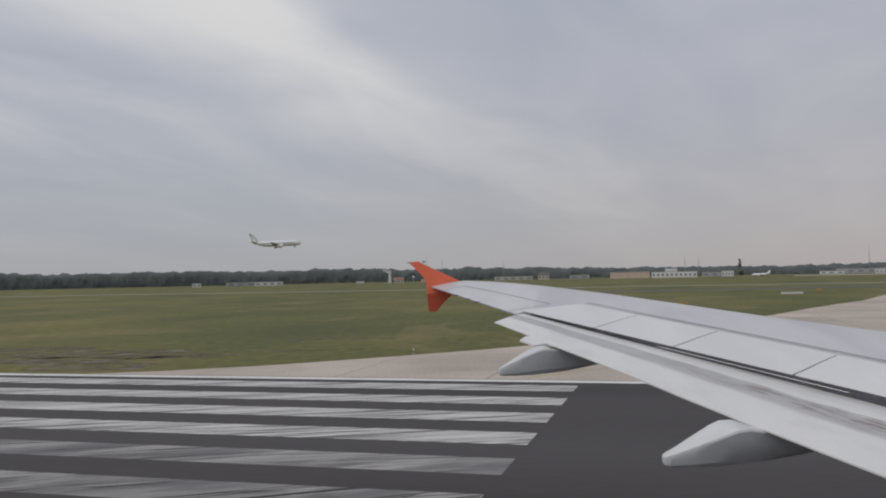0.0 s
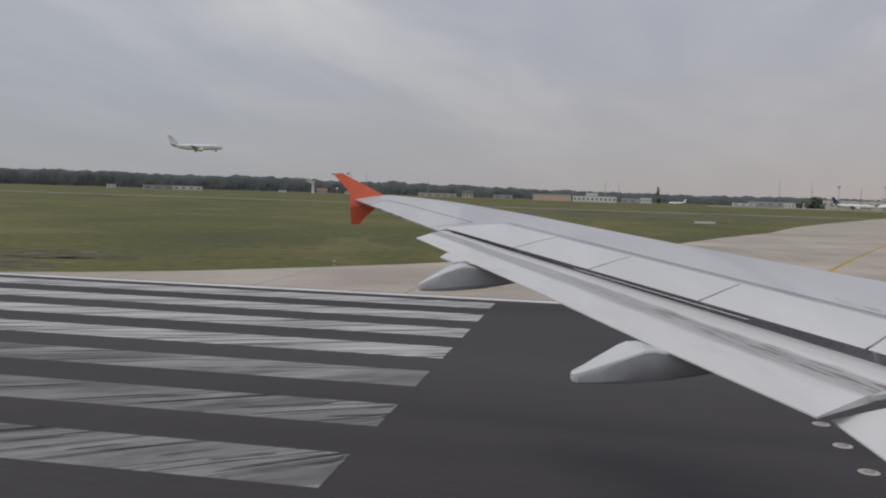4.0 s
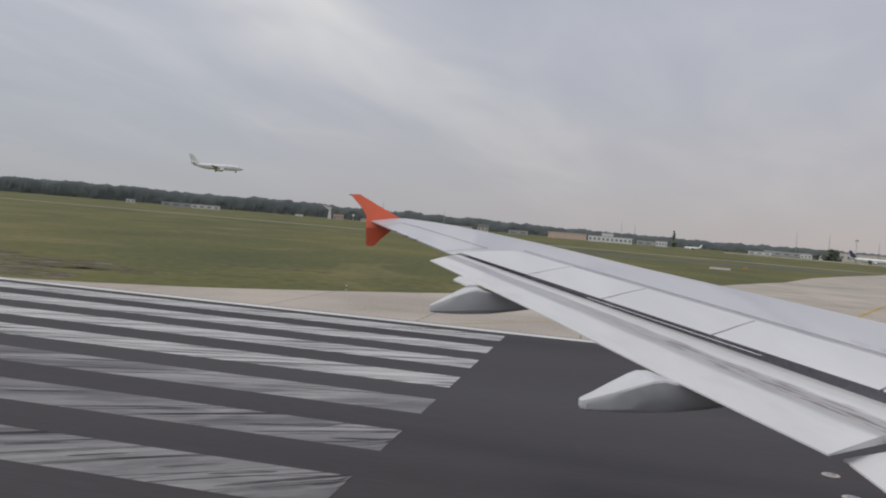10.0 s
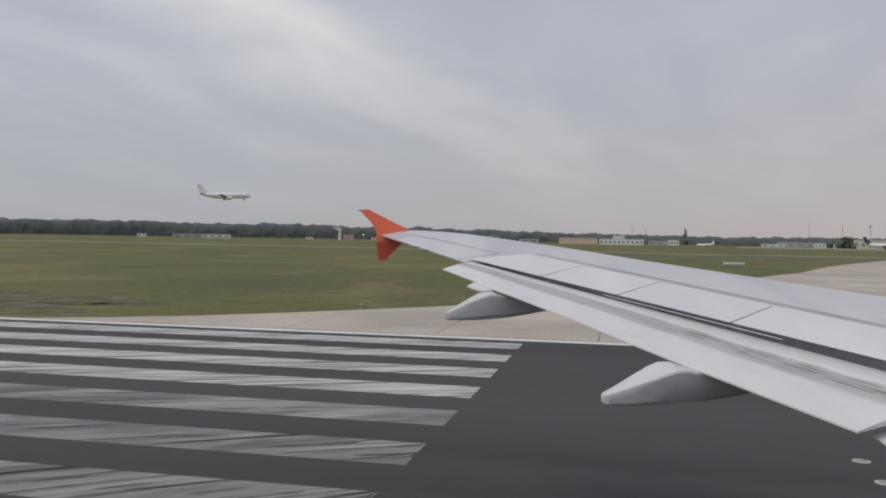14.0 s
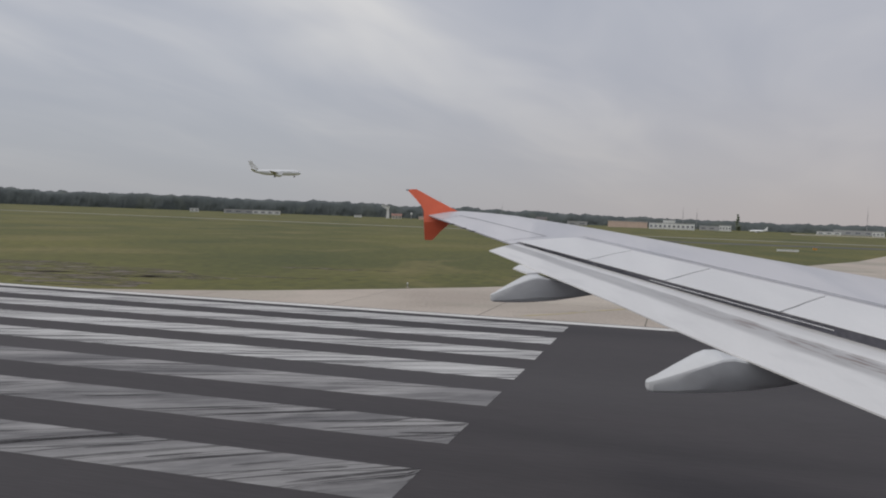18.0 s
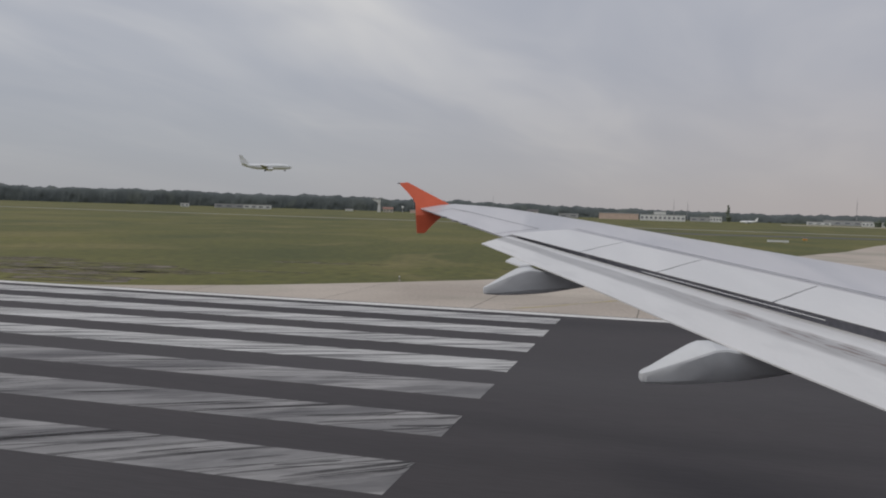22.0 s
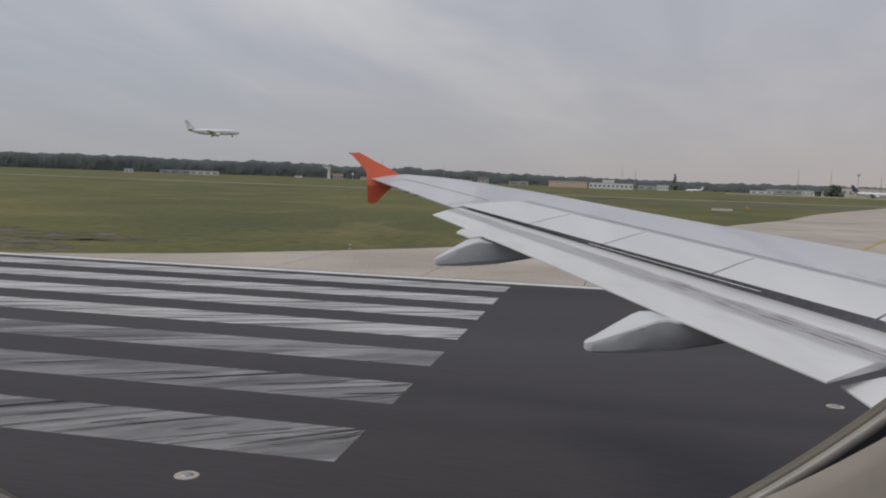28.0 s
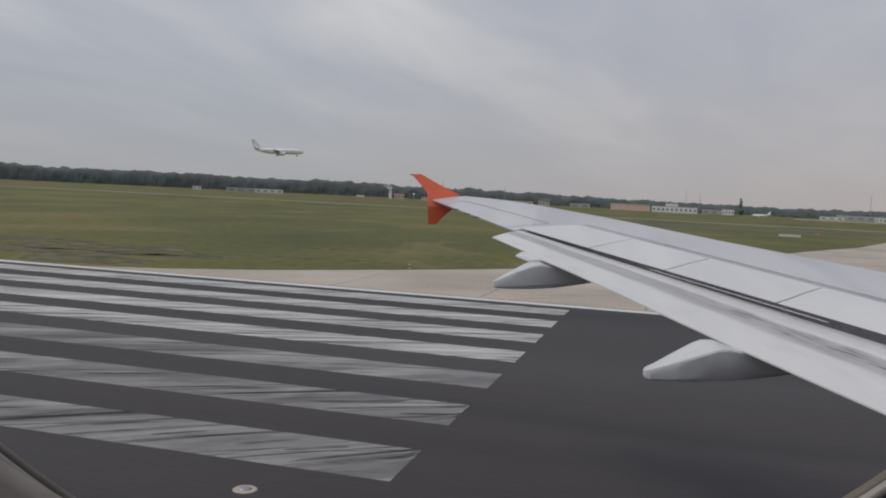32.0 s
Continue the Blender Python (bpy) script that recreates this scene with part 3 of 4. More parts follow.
def flap_ring(y, te, tz, front, fz, skew):
    """One cut across a flap, from its nose to its trailing edge; skew turns the cut square to the hinge."""
    ups, lows = [], []
    for s in FLAP_CHORD:
        x = front + (te - front) * s
        yy = y + skew * (x - te)
        z = fz + (tz - fz) * s + 0.075 * math.sin(math.pi * min(1, s ** 0.62)) - (0.05 * (1 - s / 0.09) ** 2 if s < 0.09 else 0)
        ups.append((x, yy, z))
        lows.append((x, yy, z - 0.012 - 0.11 * (1 - s) * min(1, s * 12 + 0.3)))
    return ups + lows[::-1]


FLAP_CHORD = (0.0, 0.03, 0.09, 0.24, 0.33, 0.39, 0.55, 0.62, 0.80, 1.0)


def flap_uv(stations):
    """Along the span in metres, and along the chord from 0 at the nose to 1 at the trailing edge."""
    return lambda i, j: (stations[i], FLAP_CHORD[j] if j < 10 else FLAP_CHORD[19 - j])


def outboard_flap_ring(y):
    te = 0.19 + 0.375 * (11.16 - y)
    tz = base_z(y) - 0.05 - 0.0085 * (11.16 - y) - 0.028 * min(1, max(0, (8.2 - y) / 1.4))
    skew = 0.45
    front = (0.75 + 0.477 * (11.43 - y) + 0.477 * skew * te) / (1 + 0.477 * skew)
    yf = y + skew * (front - te)
    return flap_ring(y, te + (0.03 if y > 10.0 else 0.0), tz, front, base_z(yf) - 0.046 - 0.0055 * (11.4 - yf), skew)


flap_stations = [4.88, 5.6, 6.4, 7.2, 8.0, 8.8, 9.6, 9.995, 10.005, 10.6, 10.9, 11.16]
plane_part("outboard_flap", loft([outboard_flap_ring(y) for y in flap_stations], uv=flap_uv(flap_stations)), FLAP_PAINT, "white lowered flap with a worn grey band")


def inboard_flap_ring(y):
    return flap_ring(y, 2.71, base_z(y) - 0.20, slot_x(4.9) + 0.14 + 0.12 * (4.9 - y), base_z(y) - 0.075, 0.0)


inboard_stations = [0.1, 1.5, 2.5, 3.5, 4.4, 5.02]
plane_part("inboard_flap", loft([inboard_flap_ring(y) for y in inboard_stations], uv=flap_uv(inboard_stations)), FLAP_PAINT, "white inboard flap")
plane_part("flap_end_fairing", loft([[(x, 5.10 + w, z), (x, 5.10 - w, z), (x, 5.10 - w, z - 0.035), (x, 5.10 + w, z - 0.035)] for x, w, z in ((2.73, 0.010, 3.435), (2.95, 0.025, 3.485), (3.3, 0.035, 3.545), (3.8, 0.035, 3.58))]), FAIRING_PAINT, "grey fairing between the flaps")
# small tab behind the trailing edge, over the outer track
tab_rows = [[(x, y, z + h) for x, y, z in ((0.568, 10.14, 3.962), (0.485, 9.89, 3.935), (0.635, 9.55, 3.902), (0.80, 9.62, 3.915), (0.80, 10.10, 3.965))] for h in (0.0, -0.018)]
plane_part("flap_tab", loft(tab_rows), FLAP_PAINT, "pale tab at the flap's trailing edge")
# bright rubbing strip lying in the slot
strip_bm = bmesh.new()
for k in range(12):
    ya, yb = 8.75 - 0.175 * k, 8.75 - 0.175 * (k + 1)
    rod((slot_x(ya) - 0.045, ya, base_z(ya) + 0.030), (slot_x(yb) - 0.045, yb, base_z(yb) + 0.030), 0.0025, 0.0025, 6, strip_bm)
plane_part("slot_strip", strip_bm, WHITE_PAINT, "thin bright metal strip in the slot")

# back wall of the slot, its grey darkened to carry the gap's shade
plane_part("slot_wall", loft([[(slot_x(y) + 0.085, y, base_z(y) + 0.062), (slot_x(y) + 0.105, y, base_z(y) + 0.062), (slot_x(y) + 0.105, y, base_z(y) - 0.16), (slot_x(y) + 0.085, y, base_z(y) - 0.16)] for y in (0.1, 4.9, 8.0, 11.42)]), COVE, "slot back wall ahead of the flap, gap shade in its grey")


def fairing(y, x0, lift, facet=1.0, under=0.19):
    """A canoe-shaped flap track fairing: a steep lit ridge, a creased flank and a rounded keel."""
    # along it from the tail: ridge, crease and keel heights, half width
    stations = ((0.0, 3.316, 3.308, 3.266, 0.030), (0.012, 3.326, 3.318, 3.250, 0.055), (0.04, 3.343, 3.330, 3.242, 0.078), (0.20, 3.445, 3.398, 3.243, 0.130), (0.36, 3.540, 3.466, 3.250, 0.165), (0.43, 3.570, 3.496, 3.256, 0.177), (0.52, 3.574, 3.530, 3.264, 0.186), (0.60, 3.548, 3.540, 3.272, 0.192), (0.72, 3.530, 3.520, 3.286, 0.196), (0.95, 3.505, 3.495, 3.328, 0.200), (1.15, 3.500, 3.490, 3.370, 0.195), (1.7, 3.510, 3.500, 3.400, 0.170), (2.6, 3.520, 3.500, 3.440, 0.080))
    rows = []
    for dx_, ridge, crease, keel, w in stations:
        crease = ridge - (ridge - crease) * facet
        h = crease - keel
        # the flank leans under more and more towards the wing
        lean = 0.08 + under * min(1, dx_ / 0.7)
        side = [(0.22, ridge), (0.45, ridge - 0.22 * (ridge - crease)), (0.955, crease + 0.004), (0.99, crease - 0.012), (1.0 - 0.45 * lean, keel + 0.55 * h), (0.95 - 0.8 * lean, keel + 0.20 * h), (0.80 - 0.8 * lean, keel + 0.05 * h), (0.45 - 0.6 * lean, keel)]
        rows.append([(x0 + dx_, y + u * w, z + lift) for u, z in side] + [(x0 + dx_, y - u * w, z + lift) for u, z in side[::-1]])
    fairing_ob = plane_part("flap_track_fairing", loft(rows), FAIRING_PAINT, "grey canoe-shaped flap track fairing", smooth=True)
    fairing_ob.data.set_sharp_from_angle(angle=radians(22))
    return fairing_ob


fairing(6.4, 1.357, 0.0)
fairing(9.6, 0.224, 0.318, 0.62, 0.09)

# wingtip fence
upper_leaf = [(-1.21, 4.95), (-1.19, 4.975), (-1.06, 4.985), (-0.72, 4.815), (-0.27, 4.60), (0.20, 4.53), (0.42, 4.47), (0.30, 4.40), (-0.36, 4.40), (-0.902, 4.40), (-0.915, 4.60), (-0.955, 4.68), (-1.05, 4.79)]
lower_leaf = [(-0.902, 4.40), (-0.36, 4.40), (-0.46, 4.36), (-0.60, 4.23), (-0.72, 4.09), (-0.75, 4.072), (-0.865, 4.07), (-0.878, 4.085)]
fence = loft([[(x, 15.215 + 0.16 * (z - 4.40) + side, z) for x, z in upper_leaf] for side in (-0.018, 0.018)])
plane_part("wingtip_fence", join(loft([[(x, 15.215 + 0.15 * (4.40 - z) + side, z) for x, z in lower_leaf] for side in (-0.018, 0.018)]), fence), ORANGE, "bright orange wingtip fence")
plane_part("fence_light", ball((-1.22, 15.305, 4.965), 0.02, (2.0, 0.7, 0.7)), STEEL, "small tip light")
for y in (12.85, 13.25, 13.80):
    x = tip_te_x(y)
    plane_part("static_wick", rod((x + 0.05, y, base_z(y) + 0.004), (x - 0.09, y + 0.05, base_z(y) + 0.010), 0.014, 0.006, 6), DARK_GAP)

# fuselage shell with the window opening, and the cabin lining
CY, CZ, R = -1.78, 3.98, 1.98
A0, A1 = math.asin((4.36 - CZ) / R), math.asin((4.95 - CZ) / R)
angles = [A0 + (A1 - A0) * k / 2 for k in range(3)] + [A1 + (math.tau - (A1 - A0)) * k / 44 for k in range(1, 44)]
spans = [(-17.5, 0.45, 0.55), (-15, 0.75, 0.32), (-11, 0.96, 0.06), (-6, 1, 0), (-0.33, 1, 0), (0.33, 1, 0), (6, 1, 0), (11, 1, 0), (14.5, 0.9, -0.06), (17, 0.66, -0.22), (18.6, 0.3, -0.42)]
bm = bmesh.new()
rows = [[bm.verts.new((x, CY + R * k * math.cos(a), CZ + lift + R * k * math.sin(a))) for a in angles] for x, k, lift in spans]
n = len(angles)
for i, (r, s) in enumerate(zip(rows, rows[1:])):
    for j in range(n):
        if i == 4 and j in (0, 1):
            continue
        bm.faces.new((r[j], r[(j + 1) % n], s[(j + 1) % n], s[j]))
bm.faces.new(rows[0])
bm.faces.new(rows[-1][::-1])
shell = plane_part("fuselage", bm, WHITE_PAINT, "white fuselage shell", smooth=True)

WALL_A, WALL_B = Vector((0, CY + R * math.cos(A0), CZ + R * math.sin(A0))), Vector((0, CY + R * math.cos(A1), CZ + R * math.sin(A1)))
slope = (WALL_B - WALL_A).normalized()
inward = Vector((0, -slope.z, slope.y))


def pane_point(x, z, depth):
    """A place on the tilted cabin wall at height z, that many metres into the cabin."""
    p = WALL_A + slope * ((z - WALL_A.z) / slope.z)
    return (x, p.y + inward.y * depth, z + inward.z * depth)


def window_ring(grow, depth, inner=False, count=144):
    """An outline of the window: the outer pane's edge, or the inner lining's edge, which sits lower."""
    cx0, cz0, hx, above, below = (-0.0223, 4.6166, 0.1877, 0.25, 0.1498) if inner else (-0.027, 4.6242, 0.2065, 0.24, 0.1988)
    out = []
    for k in range(count):
        a = k * math.tau / count
        # rounder above than below
        power = 2 / (1.63 if math.sin(a) < 0 else 2.4)
        cx, cz = (math.copysign(abs(v) ** power, v) for v in (math.cos(a), math.sin(a)))
        out.append(pane_point(cx0 + (hx + grow) * cx, cz0 + ((below if cz < 0 else above) + grow) * cz, depth))
    return out


def frame_ring(depth, count=144):
    out = []
    for k in range(count):
        a = k * math.tau / count
        cx, cz = math.cos(a), math.sin(a)
        m = max(abs(cx), abs(cz))
        out.append(pane_point(0.40 * cx / m, 4.655 + 0.33 * cz / m, depth))
    return out


plane_part("window_skin", loft([frame_ring(-0.004), window_ring(0.030, -0.004), window_ring(0.030, 0.004), frame_ring(0.004)], caps=False), WHITE_PAINT, "skin round the window")
plane_part("window_seal", loft([window_ring(0.040, 0.005), window_ring(0.003, 0.006), window_ring(-0.0008, 0.008), window_ring(-0.0008, 0.0100), window_ring(0.0, 0.0110)], caps=False), LINING_EDGE, "beige window seal", smooth=True)
plane_part("window_lip", loft([window_ring(0.0, 0.0105), window_ring(-0.0006, 0.0125), window_ring(0.0008, 0.0145), window_ring(0.0024, 0.0135)], caps=False), LIP, "narrow pale lip round the pane", smooth=True)
plane_part("window_recess", loft([window_ring(0.0022, 0.0135), window_ring(0.0050, 0.0140), window_ring(0.010, 0.020), window_ring(0.006, 0.040, True), window_ring(0.002, 0.0405, True)], caps=False), RECESS, "dark recess round the pane", smooth=True)
plane_part("window_reveal", loft([window_ring(0.0022, 0.0400, True), window_ring(0.0, 0.0412, True), window_ring(0.002, 0.046, True), window_ring(0.012, 0.080, True), window_ring(0.030, 0.110, True), window_ring(0.09, 0.122, True)], caps=False), LINING, "grey-beige cabin window surround", smooth=True)

# landing gear
for x, y, wide in ((4.6, -1.75 + 3.8, 0.46), (4.6, -1.75 - 3.8, 0.46), (15.2, -1.75, 0.25)):
    gear = plane_part("landing_gear", rod((x, y, 0.55), (x, y, 2.9), 0.10, 0.14, 12), STEEL, "steel gear leg")
    for side in (-1, 1):
        bm = rod((x, y + side * wide - 0.17, 0.585), (x, y + side * wide + 0.17, 0.585), 0.56, 0.56, 28)
        bmesh.ops.bevel(bm, geom=[e for e in bm.edges if len(e.link_faces) == 2 and any(len(f.verts) > 8 for f in e.link_faces)], offset=0.06, segments=3, affect="EDGES")
        plane_part("tyre", bm, RUBBER, "black tyre", parent=gear)
    plane_part("axle", rod((x, y - wide - 0.2, 0.585), (x, y + wide + 0.2, 0.585), 0.07, 0.07, 10), STEEL, parent=gear)

# ---- far woods ----
template = bmesh.new()
bmesh.ops.create_icosphere(template, subdivisions=1, radius=1)
tv = np.array([v.co[:] for v in template.verts])
tf = np.array([[v.index for v in f.verts] for f in template.faces])
template.free()
rng = np.random.default_rng(7)


def woods(name, trees, label, clumps=5, lowest=0.15):
    """Many crowns of small leaf clumps in one mesh. trees: rows of x, y, height, width."""
    vs, fs, at = [], [], 0
    for x, y, h, w in trees:
        for k in range(clumps):
            f = k / max(1, clumps - 1)
            size = w * (0.62 - 0.25 * f) * rng.uniform(0.7, 1.15)
            off = rng.normal(0, w * 0.24 * (1 - 0.6 * f), 2)
            v = tv * (1 + 0.07 * rng.normal(size=(len(tv), 1))) * (size, size, size * rng.uniform(0.6, 0.95))
            vs.append(v + (x + off[0], y + off[1], h * (lowest + (0.88 - lowest) * f)))
            fs.append(tf + at)
            at += len(tv)
    vs, fs = np.concatenate(vs), np.concatenate(fs)
    me = bpy.data.meshes.new(name)
    me.from_pydata(vs.tolist(), [], fs.tolist())
    me.materials.append(BUSH)
    me.shade_smooth()
    return tagged(new(name, me), label, "trees", kind="stuff")


def polar(azimuth, distance):
    a = radians(azimuth)
    return distance * math.sin(a), distance * math.cos(a)


# the edge and roof of the forest as one uneven canopy, with single crowns rising out of it
def forest_height(az):
    left = float(np.interp(az, [-48, -10, 6, 14, 46], [1.0, 0.92, 0.72, 0.56, 0.52]))
    # a group of taller trees stands out
    tall = 3.2 * math.exp(-((az + 0.5) / 0.6) ** 4)
    return tall + 20.5 * left * (1 + 0.05 * math.sin(az * 0.55) + 0.03 * math.sin(az * 1.7 + 1))


profile = [(0, 0.0), (0.5, 0.16), (1.5, 0.34), (3, 0.52), (5, 0.68), (8, 0.82), (12, 0.91), (18, 0.96), (30, 0.97), (60, 0.98), (110, 1.0), (160, 1.02)]
canopy, faces, columns = [], [], 1700
for i in range(columns):
    az = -48 + 94 * i / (columns - 1)
    h = forest_height(az)
    for depth, up_by in profile:
        x, y = polar(az, 1180 + depth)
        bulge = 2.2 * noise.noise((x / 9, y / 9, up_by * 3)) + 1.7 * noise.noise((x / 3.2, y / 3.2, up_by * 6))
        crown = 3.0 * noise.noise((x / 22, y / 22, 4.0)) + 2.2 * noise.noise((x / 10, y / 10, 9.0))
        x, y = polar(az, 1180 + depth + 6 * noise.noise((x / 40, y / 40, 0)) + (bulge if up_by > 0 else 0))
        canopy.append((x, y, max(0, h * up_by + (bulge * 0.7 + crown * up_by if up_by > 0.3 else 0))))
m = len(profile)
for i in range(columns - 1):
    for j in range(m - 1):
        faces.append((i * m + j, (i + 1) * m + j, (i + 1) * m + j + 1, i * m + j + 1))
me = bpy.data.meshes.new("forest_canopy")
me.from_pydata(canopy, [], faces)
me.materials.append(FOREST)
me.shade_smooth()
tagged(new("forest", me), "dense forest edge along the airfield, distance haze in its green", "trees", kind="stuff")


# ---- painted and paved details of the runway end ----
def slabs_on(owner, outline, a_range, c_range, size, z0, z1, gap=0.05, material=None):
    """Concrete slabs of one field, each a piece of its own, cut to the outline."""
    a = a_range[0]
    while a < a_range[1]:
        c = c_range[0]
        while c < c_range[1]:
            cut = clip_square(outline, a + gap / 2, a + size - gap / 2, c + gap / 2, c + size - gap / 2)
            if cut:
                lift = random.uniform(-0.002, 0.001)
                part("concrete_slab", slab(F(cut), z0, z1 + lift), material or CONCRETE, owner)
            c += size
        a += size


sheet("edge_patch", slab(F([(4.2, 37.75), (7.3, 37.75), (7.2, 40.9), (4.3, 40.9)]), 0.012, 0.024), TAXI_ASPHALT, "dark asphalt repair patch in the concrete", "repair patch")
sheet("fillet_patch", slab(F([tuple(p) for p in curve_line([(29.6, 37.75), (29.2, 40.5), (25, 45), (22.4, 52), (24, 60), (31, 70), (44, 66), (58, 52), (63, 37.75)], 5)]), 0.012, 0.022), GREY_PATCH, "smooth grey asphalt patch with a rounded edge", "repair patch")
sheet("lead_on_line", band(curve_line(F([(14.9, 35.2), (17.5, 29.8), (21.5, 24.4), (27.5, 18.8), (38, 13.6), (52, 11.4), (75, 10.7), (110, 10.55)]), 10), 0.30, 0.019, 0.026), YELLOW_LINE, "curved yellow lead-on line on dark asphalt", "taxi line")
sheet("taxi_line", band(curve_line(F([(12.4, 39.2), (10.9, 43.5), (11.6, 50), (16, 62), (26, 88), (44, 132), (80, 220), (130, 330)]), 10), 0.30, 0.013, 0.024), YELLOW_LINE, "faded yellow taxi line on pale concrete", "taxi line")
sheet("old_taxi_line", band(curve_line(F([(-6.9, 38.4), (-5.28, 40.3), (-4.2, 42.0), (-3.2, 43.5), (-0.5, 47.5), (5, 57), (12, 72)]), 8), 0.28, 0.013, 0.0245), FADED_YELLOW, "worn faint yellow line on pale concrete", "taxi line")
sheet("centre_line", band(F([(20, MIDDLE), (50, MIDDLE)]), 0.9, 0.019, 0.0255), WHITE_LINE, "white runway centre line dash", "runway marking")
sheet("centre_line", band(F([(80, MIDDLE), (110, MIDDLE)]), 0.9, 0.019, 0.0255), WHITE_LINE, "white runway centre line dash", "runway marking")


def inset_light():
    light = thing("inset_light", "pale round metal light set flush into the runway", "runway light", group="inset runway lights")
    bm = rod((0, 0, 0.0), (0, 0, 0.012), 0.19, 0.17, 20)
    part("rim", bm, CONCRETE, light, "pale sealed ring")
    part("body", rod((0, 0, 0.010), (0, 0, 0.03), 0.11, 0.08, 16), STEEL, light, "steel lamp body")
    part("lens", box((0.08, 0.03, 0.02), (0.06, 0, 0.024), 0.004), WINDOW, light, "dark lens slit")
    return light


spots = [(4.9, 18.8), (4.9, 17.2), (4.9, 15.6), (4.9, 14.0), (-6.0, MIDDLE + 0.6), (-21.0, MIDDLE + 0.6)]
spots += [(-41.6, MIDDLE + k * 3.4) for k in (-5, -4, -3, -2, -1, 0, 1, 2, 3, 4, 5, 6)]
first = inset_light()
for i, (a, c) in enumerate(spots):
    m = Matrix.Translation((*field(a, c), 0.018))
    if i == 0:
        first.matrix_basis = m
    else:
        copy_thing(first, m)


def edge_light():
    light = thing("edge_light", "small white edge light on a short stake in grass", "runway light", group="runway edge lights")
    part("base", rod((0, 0, 0.0), (0, 0, 0.04), 0.12, 0.11, 14), CONCRETE, light, "concrete foot")
    part("stake", rod((0, 0, 0.04), (0, 0, 0.20), 0.02, 0.02, 8), STEEL, light)
    part("housing", rod((0, 0, 0.19), (0, 0, 0.24), 0.04, 0.05, 12), DARK_GAP, light, "dark housing")
    part("lens", ball((0, 0, 0.265), 0.045, (1, 1, 1.1)), WHITE_PAINT, light, "white glass dome")
    return light


first = edge_light()
for i, (a, c) in enumerate([(-15.8, 49.9), (-6.5, 62.5), (4.0, 85), (120, 40), (180, 40), (240, 40)]):
    m = Matrix.Translation((*field(a, c), 0))
    if i == 0:
        first.matrix_basis = m
    else:
        copy_thing(first, m)


def board(label, wide, high, material, category="sign", group=""):
    """A low airfield sign: panel, frame and two legs. It faces -y."""
    sign = thing("airfield_sign", label, category, group=group)
    part("panel", box((wide, 0.12, high), (0, 0, 0.18 + high / 2), 0.015), material, sign)
    part("cap", box((wide + 0.06, 0.16, 0.05), (0, 0, 0.20 + high), 0.01), GREY_WALL, sign)
    for side in (-1, 1):
        part("leg", rod((side * wide * 0.36, 0, 0), (side * wide * 0.36, 0, 0.2), 0.035, 0.035, 8), STEEL, sign)
    return sign


for a, c, wide, high, material, label in ((0.3, 117, 2.1, 0.5, LAMP_ORANGE, "low orange guidance sign standing in the grass"), (21.4, 174, 4.0, 0.38, WHITE_PAINT, "long low white marker board in the grass"), (83, 156, 4.0, 0.5, WHITE_PAINT, "long low white marker board in the grass"), (29.7, 197, 0.9, 0.4, LAMP_ORANGE, "small orange marker board in the grass"), (52, 80, 2.6, 0.75, CREAM, "pale guidance sign on short legs")):
    board(label, wide, high, material).matrix_basis = Matrix.Translation((*field(a, c), 0)) @ pose(0, 0, 0, 0, 0, -8)

# ---- pavements behind the threshold, where the airliner came from ----
GREY_PAD = [(-48.3, 37.7), (-90, 67), (-185, 83), (-235, 62), (-200, 20), (-69, 11.7), (-54, 20.4), (-46, 20)]
sheet("holding_pad", slab(F(GREY_PAD), -0.1, 0.010), GREY_PATCH, "grey old asphalt holding pad", "pavement")
APRON = [(-44.1, NEAR_EDGE), (-44.1, 16), (-46, 20), (-54, 20.4), (-69, 11.7), (-200, 20), (-210, -10), (-140, -10), (-76.6, -6.7), (-54.5, -6), (-46, -12)]
apron = sheet("holding_apron", slab(F(APRON), -0.1, 0.006), JOINT, "cracked pale concrete slabs with dark joints", "pavement")
sheet("entry_taxiway", band(F([(-36, -17.5), (-60, -36.2), (-100, -67.5), (-170, -122)]), 19, -0.1, 0.014), TAXI_ASPHALT, "dark asphalt entry taxiway", "taxiway")
for off in (-0.28, 0.28):
    n = Vector((-0.616, 0.788)) * off
    sheet("taxi_side_line", band([Vector(field(a + n.x, c + n.y)) for a, c in ((-48, -21.5), (-60, -30.9), (-100, -62.1), (-165, -112.9))], 0.15, 0.013, 0.020), YELLOW_LINE, "double yellow side line on dark asphalt", "taxi line")


def approach_lamp():
    lamp = thing("approach_lamp", "orange approach lamp on a short post over asphalt", "approach lamp", group="approach lamps")
    part("plate", rod((0, 0, 0.0), (0, 0, 0.03), 0.16, 0.16, 14), STEEL, lamp)
    part("post", rod((0, 0, 0.02), (0, 0, 0.30), 0.04, 0.04, 8), LAMP_ORANGE, lamp)
    part("housing", ball((0, 0, 0.48), 0.24, (1, 1, 0.95), 16, 10), LAMP_ORANGE, lamp, "round orange housing")
    part("finial", rod((0, 0, 0.68), (0, 0, 0.78), 0.05, 0.02, 8), LAMP_ORANGE, lamp)
    return lamp


first = approach_lamp()
count = 0
for a, c0 in ((-78.5, 34.0), (-118.5, 40.0), (-158.0, 45.0)):
    for k in range(5):
        m = Matrix.Translation((*field(a, c0 + 1.37 * k), 0.010))
        if count == 0:
            first.matrix_basis = m
        else:
            copy_thing(first, m)
        count += 1


